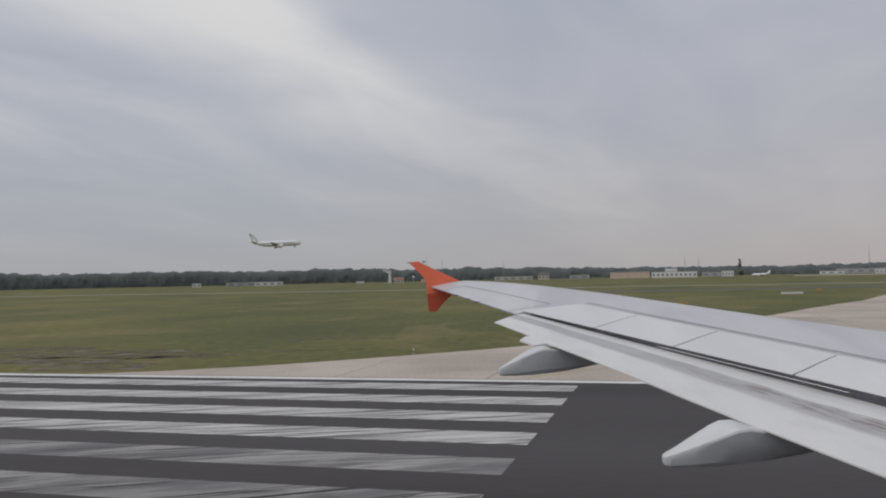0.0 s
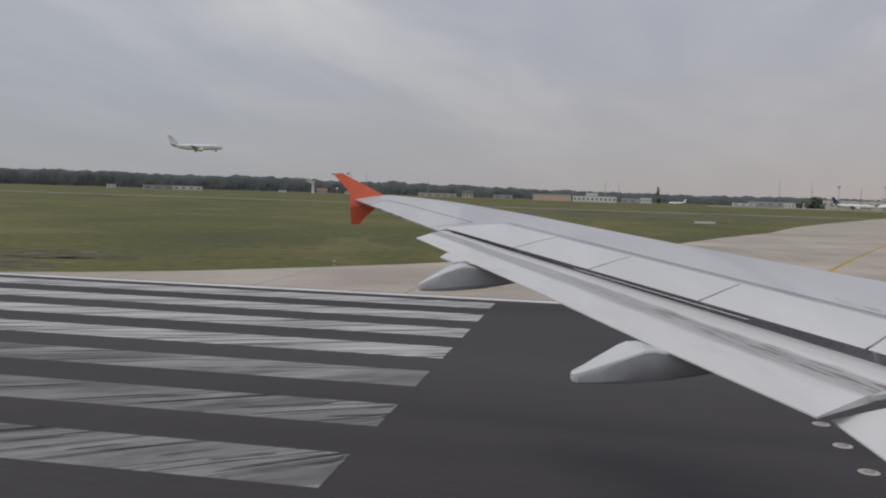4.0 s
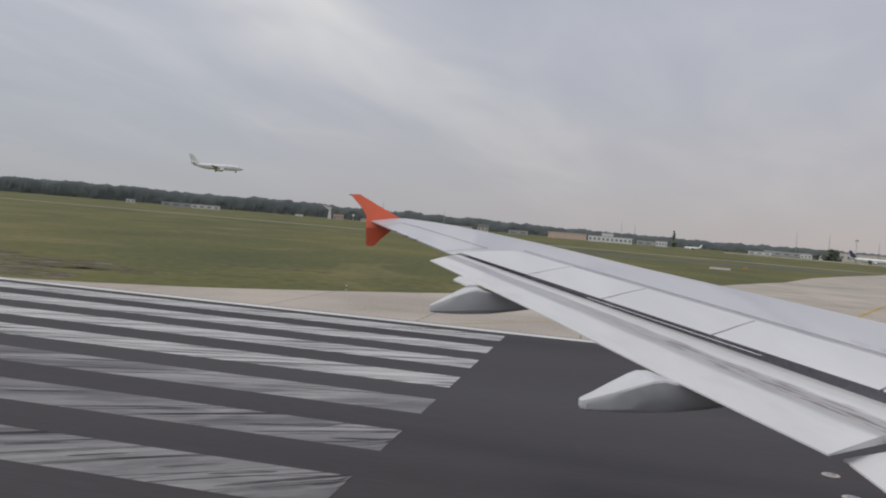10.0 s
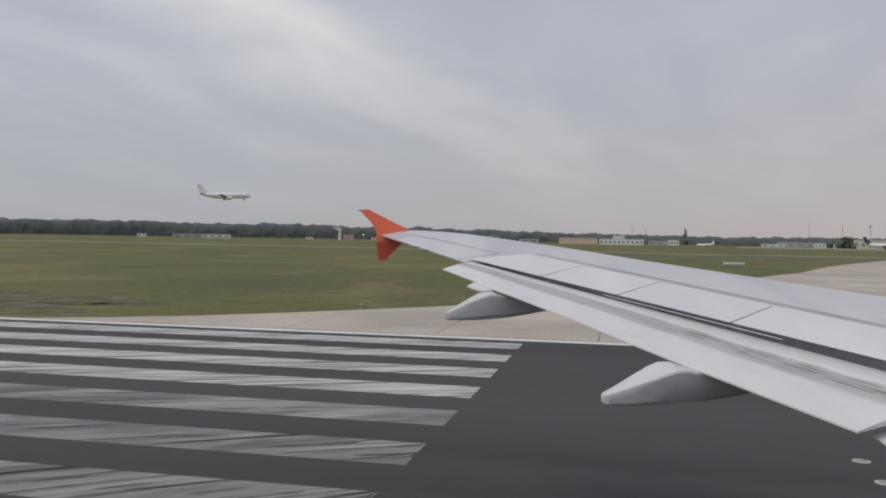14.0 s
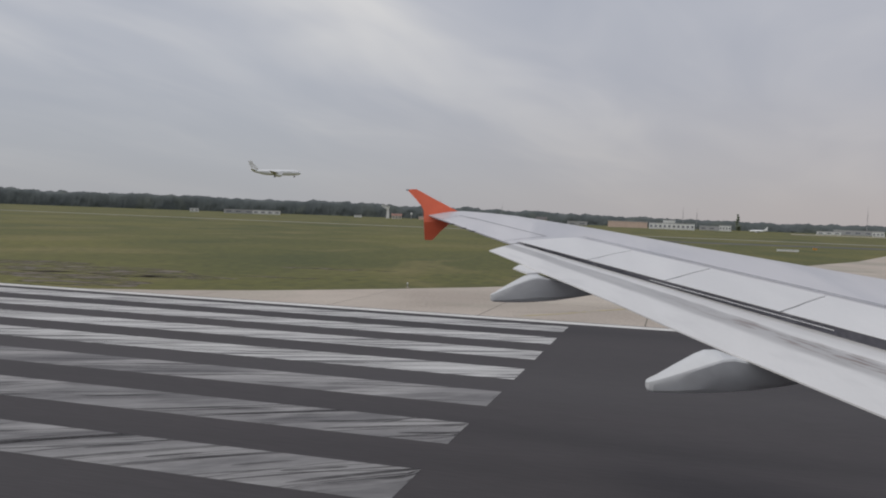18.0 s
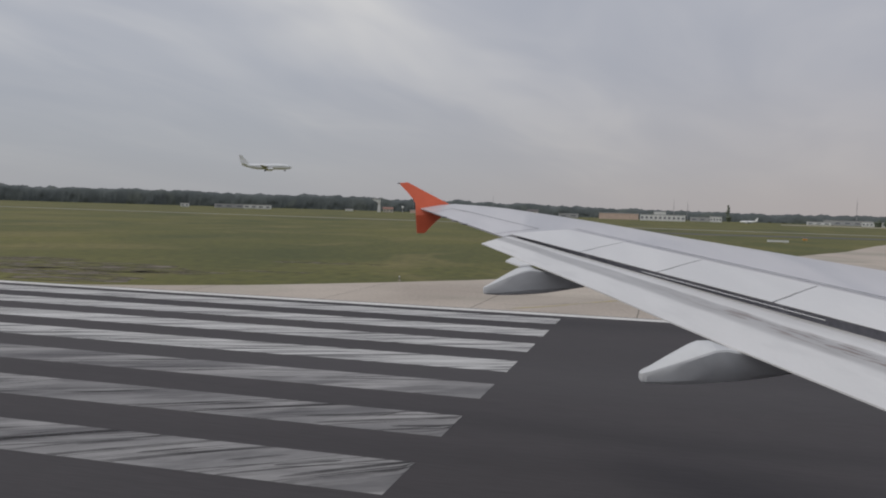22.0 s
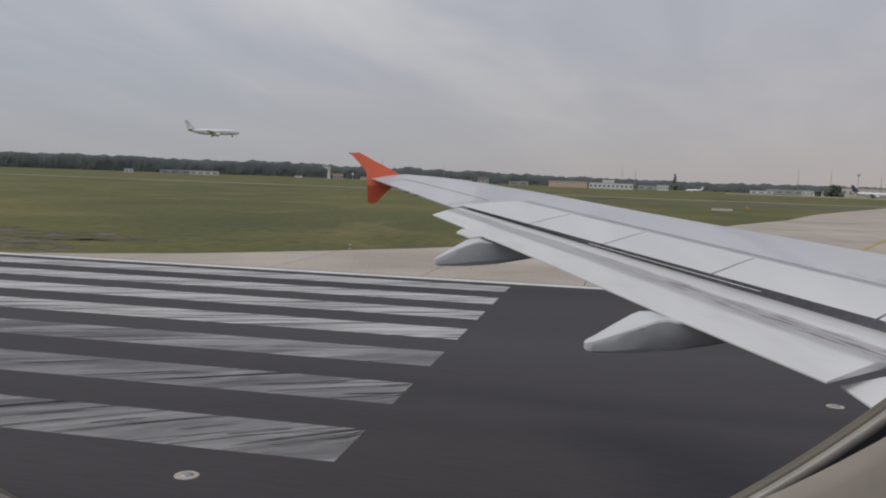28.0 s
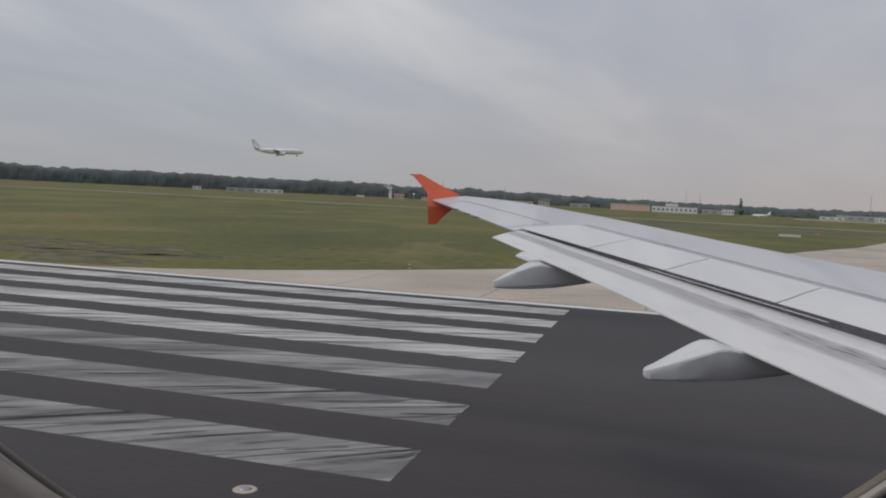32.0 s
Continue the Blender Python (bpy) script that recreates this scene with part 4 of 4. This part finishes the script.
def taxi_light():
    light = thing("taxi_light", "blue taxiway edge light on a pale round base", "taxi light", group="taxiway edge lights")
    part("base", rod((0, 0, 0.0), (0, 0, 0.04), 0.34, 0.32, 18), CONCRETE, light, "pale concrete disc")
    part("stake", rod((0, 0, 0.03), (0, 0, 0.26), 0.03, 0.03, 8), DARK_GAP, light)
    part("lens", rod((0, 0, 0.25), (0, 0, 0.40), 0.07, 0.05, 12), BLUE_GLASS, light, "blue glass lens")
    return light


first = taxi_light()
for i, (a, c) in enumerate([(-54, -20.5), (-74, -36), (-94, -51.6), (-114, -67.3)]):
    m = Matrix.Translation((*field(a, c), 0.013))
    if i == 0:
        first.matrix_basis = m
    else:
        copy_thing(first, m)


def manhole(a, c):
    pad = thing("manhole_pad", "gridded concrete pad round a manhole in grass", "manhole", (*field(a, c), 0), RUNWAY_TURN)
    part("slab", box((3.4, 2.6, 0.10), (0, 0, 0.02), 0.02), CONCRETE, pad)
    for k in range(7):
        part("groove", box((0.03, 2.5, 0.008), (-1.5 + 0.5 * k, 0, 0.073)), JOINT, pad)
    part("cover", box((1.3, 0.8, 0.05), (0.1, 0, 0.085), 0.015), DARK_GAP, pad, "dark steel cover")


manhole(-84, -20)
manhole(-122, -28)


# ---- far buildings, masts and parked aircraft ----
def facing(azimuth, distance, lift=0.0):
    """A far place, turned so that its front (-y) faces the airliner."""
    x, y = polar(azimuth, distance)
    return Matrix.Translation((x, y, lift)) @ pose(0, 0, 0, 0, 0, -azimuth)


def az_of(px):
    return math.degrees(math.atan((px - 784) / 1491)) - 0.1


far_apron = [polar(az_of(px), 770) for px in range(1340, 2000, 60)] + [polar(az_of(px), 860) for px in range(1940, 1330, -60)]
sheet("far_apron", slab(far_apron, -0.1, 0.02), CONCRETE, "pale concrete apron edge far off", "pavement")


def hall(label, azimuth, distance, wide, high, wall, panes=0, deep=12, roof_high=0.6, turn=0, pitched=False, cover=None):
    """A low building with a roof, a plinth and a row of windows."""
    b = thing("airfield_building", label, "building")
    part("wall", box((wide, deep, high), (0, 0, high / 2)), wall, b)
    if pitched:
        rows = [[(x, -deep / 2 - 0.4, high), (x, 0, high + deep * 0.28), (x, deep / 2 + 0.4, high), (x, deep / 2 + 0.4, high - 0.25), (x, -deep / 2 - 0.4, high - 0.25)] for x in (-wide / 2 - 0.4, wide / 2 + 0.4)]
        part("roof", loft(rows), cover or ROOF, b)
    else:
        part("roof", box((wide + 0.5, deep + 0.5, roof_high), (0, 0, high + roof_high / 2 + 0.002), 0.05), GREY_WALL, b)
    step = wide / panes if panes else 0
    for k in range(panes):
        w = part("window", box((step * 0.5, 0.12, high * 0.34), (-wide / 2 + step * (k + 0.5), -deep / 2 - 0.05, high * 0.52)), WINDOW, b)
        part("sill", box((step * 0.70, 0.25, 0.12), (-wide / 2 + step * (k + 0.5), -deep / 2 - 0.12, high * 0.29)), GREY_WALL, w)
    b.matrix_basis = facing(azimuth, distance) @ pose(0, 0, 0, 0, 0, turn)
    return b


hall("small white hut on the far grass", az_of(286), 900, 8.5, 3.2, WHITE_PAINT, 2, 5)
hall("long low grey building before the forest", az_of(366), 880, 29, 3.4, GREY_WALL, 3, 12)
hall("long low white building before the forest", az_of(416), 880, 28, 3.5, WHITE_PAINT, 4, 12)
hall("low white shed on the far grass", az_of(580), 980, 9, 1.9, WHITE_PAINT, 0, 4)
hall("long low pale hangar row", az_of(852), 940, 42, 3.8, CREAM, 5, 12)
hall("pale house with a dark pitched roof", az_of(905), 930, 12, 5.4, CREAM, 3, 9, pitched=True)
hall("low grey store before the trees", az_of(968), 960, 22, 4.0, GREY_WALL, 2, 10)
hall("pale pink two-storey building with many windows", az_of(1056), 900, 40, 6.2, PINKISH, 0, 14)
hall("long white building with dark windows", az_of(1133), 860, 43, 5.6, WHITE_PAINT, 10, 14)
hall("white plant room behind the long building", az_of(1128), 900, 12, 9.0, WHITE_PAINT, 3, 8)
hall("grey workshop by the apron", az_of(1203), 960, 26, 4.2, GREY_WALL, 3, 14)
hall("small white office by the apron", az_of(1226), 930, 12, 5.4, WHITE_PAINT, 4, 9)
hall("low pale terminal wing beside the apron", az_of(1405), 1000, 24, 3.0, WHITE_PAINT, 3, 16)
hall("long grey terminal building behind the apron", az_of(1455), 1060, 50, 5.0, GREY_WALL, 5, 20)
hall("low white terminal pier", az_of(1500), 980, 22, 4.4, WHITE_PAINT, 6, 12)
hall("long pale terminal pier behind parked airliners", az_of(1625), 1010, 80, 9.0, CREAM, 11, 20)
hall("grey terminal block with a flat roof", az_of(1720), 1030, 60, 12.0, GREY_WALL, 7, 20)
hall("long grey cargo hall", az_of(1860), 1040, 70, 8.0, GREY_WALL, 6, 20)


def watch_tower(azimuth, distance):
    t = thing("watch_tower", "slim white watch tower with a wider cab", "tower")
    part("shaft", loft([[(sx * w, sy * w, z) for sx, sy in ((-1, -1), (1, -1), (1, 1), (-1, 1))] for z, w in ((0, 1.8), (9.0, 1.4), (12.0, 1.5))]), WHITE_PAINT, t)
    part("cab", loft([[(x, y, z) for x, z in ((1.6, 10.6), (1.9, 13.6), (-6.6, 15.0), (-7.2, 13.6), (-1.6, 10.2))] for y in (-2.6, 2.6)]), WHITE_PAINT, t, "white cab that juts out to one side")
    part("glazing", loft([[(x, y, z) for x, z in ((1.5, 12.6), (1.6, 13.0), (-5.9, 14.2), (-5.9, 13.8))] for y in (-2.64, 2.64)]), WINDOW, t, "dark band of glass")
    part("roof", loft([[(x, y, z) for x, z in ((2.2, 13.62), (2.2, 13.95), (-6.9, 15.4), (-6.9, 15.06))] for y in (-2.9, 2.9)]), GREY_WALL, t)
    t.matrix_basis = facing(azimuth, distance)


watch_tower(az_of(633), 930)


hall("small pale house with a red-brown roof", az_of(649), 925, 11, 3.4, CREAM, 3, 8, pitched=True, cover=BRICK_ROOF)
hall("low pale shed below the masts", az_of(693), 925, 6, 3.0, PINKISH, 0, 5)
hall("low white shed below the masts", az_of(707), 925, 11, 2.8, CREAM, 2, 6)
dish = thing("radar_dish", "round white dish on a short stand", "antenna")
part("stand", rod((0, 0, 0), (0, 0, 5.0), 0.5, 0.3, 8), STEEL, dish)
part("bowl", ball((0, -0.4, 6.0), 1.3, (1, 0.35, 1)), WHITE_PAINT, dish)
dish.matrix_basis = facing(az_of(675), 925)


def mast(azimuth, distance, high, platform, label):
    m = thing("mast", label, "mast")
    for k, (x, y) in enumerate(((-0.7, -0.4), (0.7, -0.4), (0, 0.8))):
        part("leg", rod((x, y, 0), (x * 0.35, y * 0.35, high), 0.10, 0.07, 6), STEEL, m)
    z = 2.0
    while z < high - 1:
        f = 1 - 0.65 * z / high
        part("brace", rod((-0.7 * f, -0.4 * f, z), (0.7 * f, -0.4 * f, z + 1.4), 0.05, 0.05, 5), STEEL, m)
        z += 2.4
    if platform:
        part("platform", box((3.6, 2.4, 0.3), (0, 0, high - 0.2), 0.03), GREY_WALL, m)
        part("lamp_box", box((3.2, 0.6, 1.5), (0, -0.6, high + 0.75), 0.08), GREY_WALL, m)
    part("rod", rod((0, 0, high), (0, 0, high + 4.5), 0.09, 0.05, 6), STEEL, m)
    m.matrix_basis = facing(azimuth, distance)


mast(az_of(694), 930, 22, True, "grey lattice mast with a lamp platform")
mast(az_of(699), 932, 24, False, "thin grey lattice mast")
mast(az_of(726), 930, 22, False, "thin grey lattice mast")
mast(az_of(835), 1000, 19, False, "thin grey lattice mast")
mast(az_of(1152), 960, 20, False, "thin grey lattice mast")
mast(az_of(1176), 960, 19, False, "thin grey lattice mast")
for px in (1470, 1530, 1580, 1622, 1668, 1700, 1750, 1790):
    mast(az_of(px), 1000, random.uniform(20, 27), px % 4 == 0, "tall thin apron light mast")

woods("bushes", [(*polar(az_of(px), d), h, w) for px, d, h, w in ((1248, 900, 19, 5), (1528, 950, 11.5, 7), (1536, 952, 12, 7), (1544, 955, 11, 7), (1510, 960, 7, 6))], "darker rounded trees standing before the forest", 7)


def jet(name, label, length, tail_paint, gear=True, group=""):
    """An airliner along +x, wheels on z = 0."""
    k = length / 33.0
    j = thing(name, label, "airplane", group=group)
    rows = []
    for x, r, z in ((-16.5, 0.25, 4.3), (-14, 0.8, 4.0), (-10, 1.5, 3.5), (-6, 1.88, 3.15), (8, 1.88, 3.1), (12, 1.8, 3.05), (14.5, 1.35, 2.9), (16, 0.75, 2.75), (16.6, 0.2, 2.65)):
        rows.append([(x * k, r * k * math.cos(q * math.tau / 18), z * k + r * k * math.sin(q * math.tau / 18)) for q in range(18)])
    part("fuselage", loft(rows), AIRCRAFT_WHITE, j, smooth=True)
    part("cockpit_glass", box((1.1 * k, 1.9 * k, 0.45 * k), (14.6 * k, 0, 3.6 * k), 0.08), WINDOW, j)
    part("window_band", box((20 * k, 3.785 * k, 0.16 * k), (0.5 * k, 0, 3.5 * k)), GREY_WALL, j, "row of small cabin windows")
    for side in (-1, 1):
        part("wing", loft([[(x0 * k, side * y * k, z * k), ((x0 + c) * k, side * y * k, (z + 0.05) * k), ((x0 + c * 0.6) * k, side * y * k, (z + t) * k)] for x0, c, y, z, t in ((-2.5, 6.5, 1.2, 2.1, 0.5), (-3.2, 4.2, 6, 2.6, 0.35), (-5.4, 1.5, 15.5, 3.5, 0.15))]), WING_PAINT, j)
        part("tailplane", loft([[(x0 * k, side * y * k, z * k), ((x0 + c) * k, side * y * k, z * k), ((x0 + c * 0.6) * k, side * y * k, (z + 0.2) * k)] for x0, c, y, z in ((-16, 3.6, 0.4, 4.5), (-17, 1.4, 5.6, 4.9))]), WHITE_PAINT, j)
        e = part("engine", rod((-0.2 * k, side * 5.2 * k, 1.35 * k), (3.6 * k, side * 5.2 * k, 1.35 * k), 0.7 * k, 0.95 * k, 16), AIRCRAFT_WHITE, j)
        part("intake", rod((3.5 * k, side * 5.2 * k, 1.35 * k), (3.66 * k, side * 5.2 * k, 1.35 * k), 0.78 * k, 0.78 * k, 16), DARK_GAP, e)
        part("pylon", box((2.6 * k, 0.25 * k, 0.9 * k), (0.6 * k, side * 5.2 * k, 2.15 * k)), WHITE_PAINT, j)
    part("fin", loft([[((x0 + dx_) * k, s * 0.12 * k, z * k) for dx_, s in ((0, 0), (c * 0.5, 1), (c, 0), (c * 0.5, -1))] for x0, c, z in ((-16.2, 5.4, 4.6), (-18.0, 2.1, 10.6))]), tail_paint, j, "painted tail fin")
    for x, y in ((-1.0, -2.4), (-1.0, 2.4), (12.0, 0)):
        leg = part("gear_leg", rod((x * k, y * k, 0.4 * k), (x * k, y * k, 2.0 * k), 0.12 * k, 0.15 * k, 8), STEEL, j)
        part("tyre", rod((x * k, (y - 0.4) * k, 0.5 * k), (x * k, (y + 0.4) * k, 0.5 * k), 0.5 * k, 0.5 * k, 14), RUBBER, leg)
    return j


for px, distance, length, paint, turn, label in ((1610, 900, 37, NAVY, 8, "white parked airliner with a dark blue tail"), (1700, 905, 42, NAVY, 178, "long white parked airliner with a dark blue tail"), (1845, 930, 34, WHITE_PAINT, 176, "white parked airliner with a white tail")):
    jet("parked_airliner", label, length, paint, group="parked airliners").matrix_basis = facing(az_of(px), distance) @ pose(0, 0, 0, 0, 0, turn)
jet("small_jet", "small white parked jet on the far apron", 17, WHITE_PAINT).matrix_basis = facing(az_of(1283), 860) @ pose(0, 0, 0, 0, 0, 160)
# the landing airliner, low over the far runway
jet("landing_airliner", "white airliner in the air with its wheels down", 33, WHITE_PAINT).matrix_basis = facing(-13.4, 575, 26.5) @ pose(0, 0, 0, 0, -2, 4)

# ---- bare soil beside the runway ----
for a, c, long, wide, seed in ((-38, 48.6, 17, 5.5, 1), (-36.5, 44.5, 13, 5, 3), (-32, 41.0, 9, 3.6, 4), (-31.5, 46.5, 7, 2.0, 5), (-28.3, 48.4, 3.2, 1.0, 6), (-46, 52, 12, 4, 7), (-24, 52, 8, 0.8, 9), (-8, 66, 9, 1.2, 8), (-2, 78, 12, 2.0, 11), (-26, 62, 10, 1.2, 12)):
    x, y = field(a, c)
    outline_soil = []
    for k in range(40):
        a = k * math.tau / 40
        r = 1 + 0.55 * noise.noise((math.cos(a) * 1.6 + seed, math.sin(a) * 1.6, seed))
        outline_soil.append((x + long / 2 * r * math.cos(a), y + wide / 2 * r * math.sin(a)))
    sheet("soil_patch", slab(outline_soil, -0.05, 0.006), SOIL, "patch of bare brown soil in the grass", "soil")

# ---- cracks in the pale concrete ----
crack_bm = bmesh.new()
for k in range(46):
    a, c = random.uniform(-26, 40), random.uniform(39.5, 75)
    way, last = random.choice((0.0, 0.1, 1.5, 0.7, -0.4)) + random.uniform(-0.2, 0.2), None
    wide = random.uniform(0.03, 0.09)
    for i in range(random.randint(5, 14)):
        inside = clip_square(exit_outline, a - 0.4, a + 0.4, c - 0.4, c + 0.4)
        if len(inside) != 4:
            break
        n = Vector((-math.sin(way), math.cos(way))) * wide / 2
        row = [crack_bm.verts.new((*field(a + s * n.x, c + s * n.y), 0.0205)) for s in (-1, 1)]
        if last:
            crack_bm.faces.new((last[0], row[0], row[1], last[1]))
        last = row
        a, c = a + 0.45 * math.cos(way), c + 0.45 * math.sin(way)
        way += random.uniform(-0.35, 0.35)
sheet("cracks", crack_bm, CRACK, "thin dark crooked cracks in pale concrete", "cracks", kind="stuff")

# ---- tyre marks where airliners turn onto the runway ----
def tyre_marks(count):
    bm = bmesh.new()
    for k in range(count):
        middle = random.choice(stripes)
        a0 = random.uniform(STRIPE_END - STRIPE_LONG, STRIPE_END + 1)
        slope_here = float(np.interp(middle, [5, 13, 17, 20, 24, 36], [1.1, 0.75, 0.55, 0.42, 0.25, 0.14])) * random.uniform(0.7, 1.3)
        if random.random() > slope_here:
            continue
        if random.random() < 0.05:
            slope_here *= 3
        wide = random.choice((0.02, 0.03, 0.04, 0.06, 0.09, 0.14, 0.22)) * min(1, slope_here) * random.uniform(0.7, 1.3)
        starts = random.choice((0.0, 0.0, random.uniform(0, 0.6)))
        ends = random.choice((1.0, 1.0, starts + (1 - starts) * random.uniform(0.4, 0.9)))
        # across one painted stripe, slightly bent, cut off at its edges
        last = None
        for i in range(7):
            f = starts + (ends - starts) * i / 6
            c = middle - 0.9 + 1.8 * f
            a = a0 + (c - middle) / slope_here + 0.25 * (f - 0.5) ** 2
            w = wide * math.hypot(1, slope_here) / abs(slope_here) * (0.25 if (i == 0 and starts > 0.01) or (i == 6 and ends < 0.99) else 1)
            row = [bm.verts.new((*field(min(max(a + s * w / 2, STRIPE_END - STRIPE_LONG), STRIPE_END), c), 0.0270 + 0.000002 * k)) for s in (-1, 1)]
            if last:
                bm.faces.new((last[0], row[0], row[1], last[1]))
            last = row
    return bm


sheet("tyre_marks", tyre_marks(2200), RUBBER_MARK, "dark curved rubber tyre marks across the stripes", "tyre marks", kind="stuff")

# ---- slabs, last ----
slabs_on(exit_way, exit_outline, (-46, 110), (37.7, 112), 7.5, 0.010, 0.017)
slabs_on(apron, APRON, (-135, -44), (-28, 21), 7.5, 0.004, 0.011)
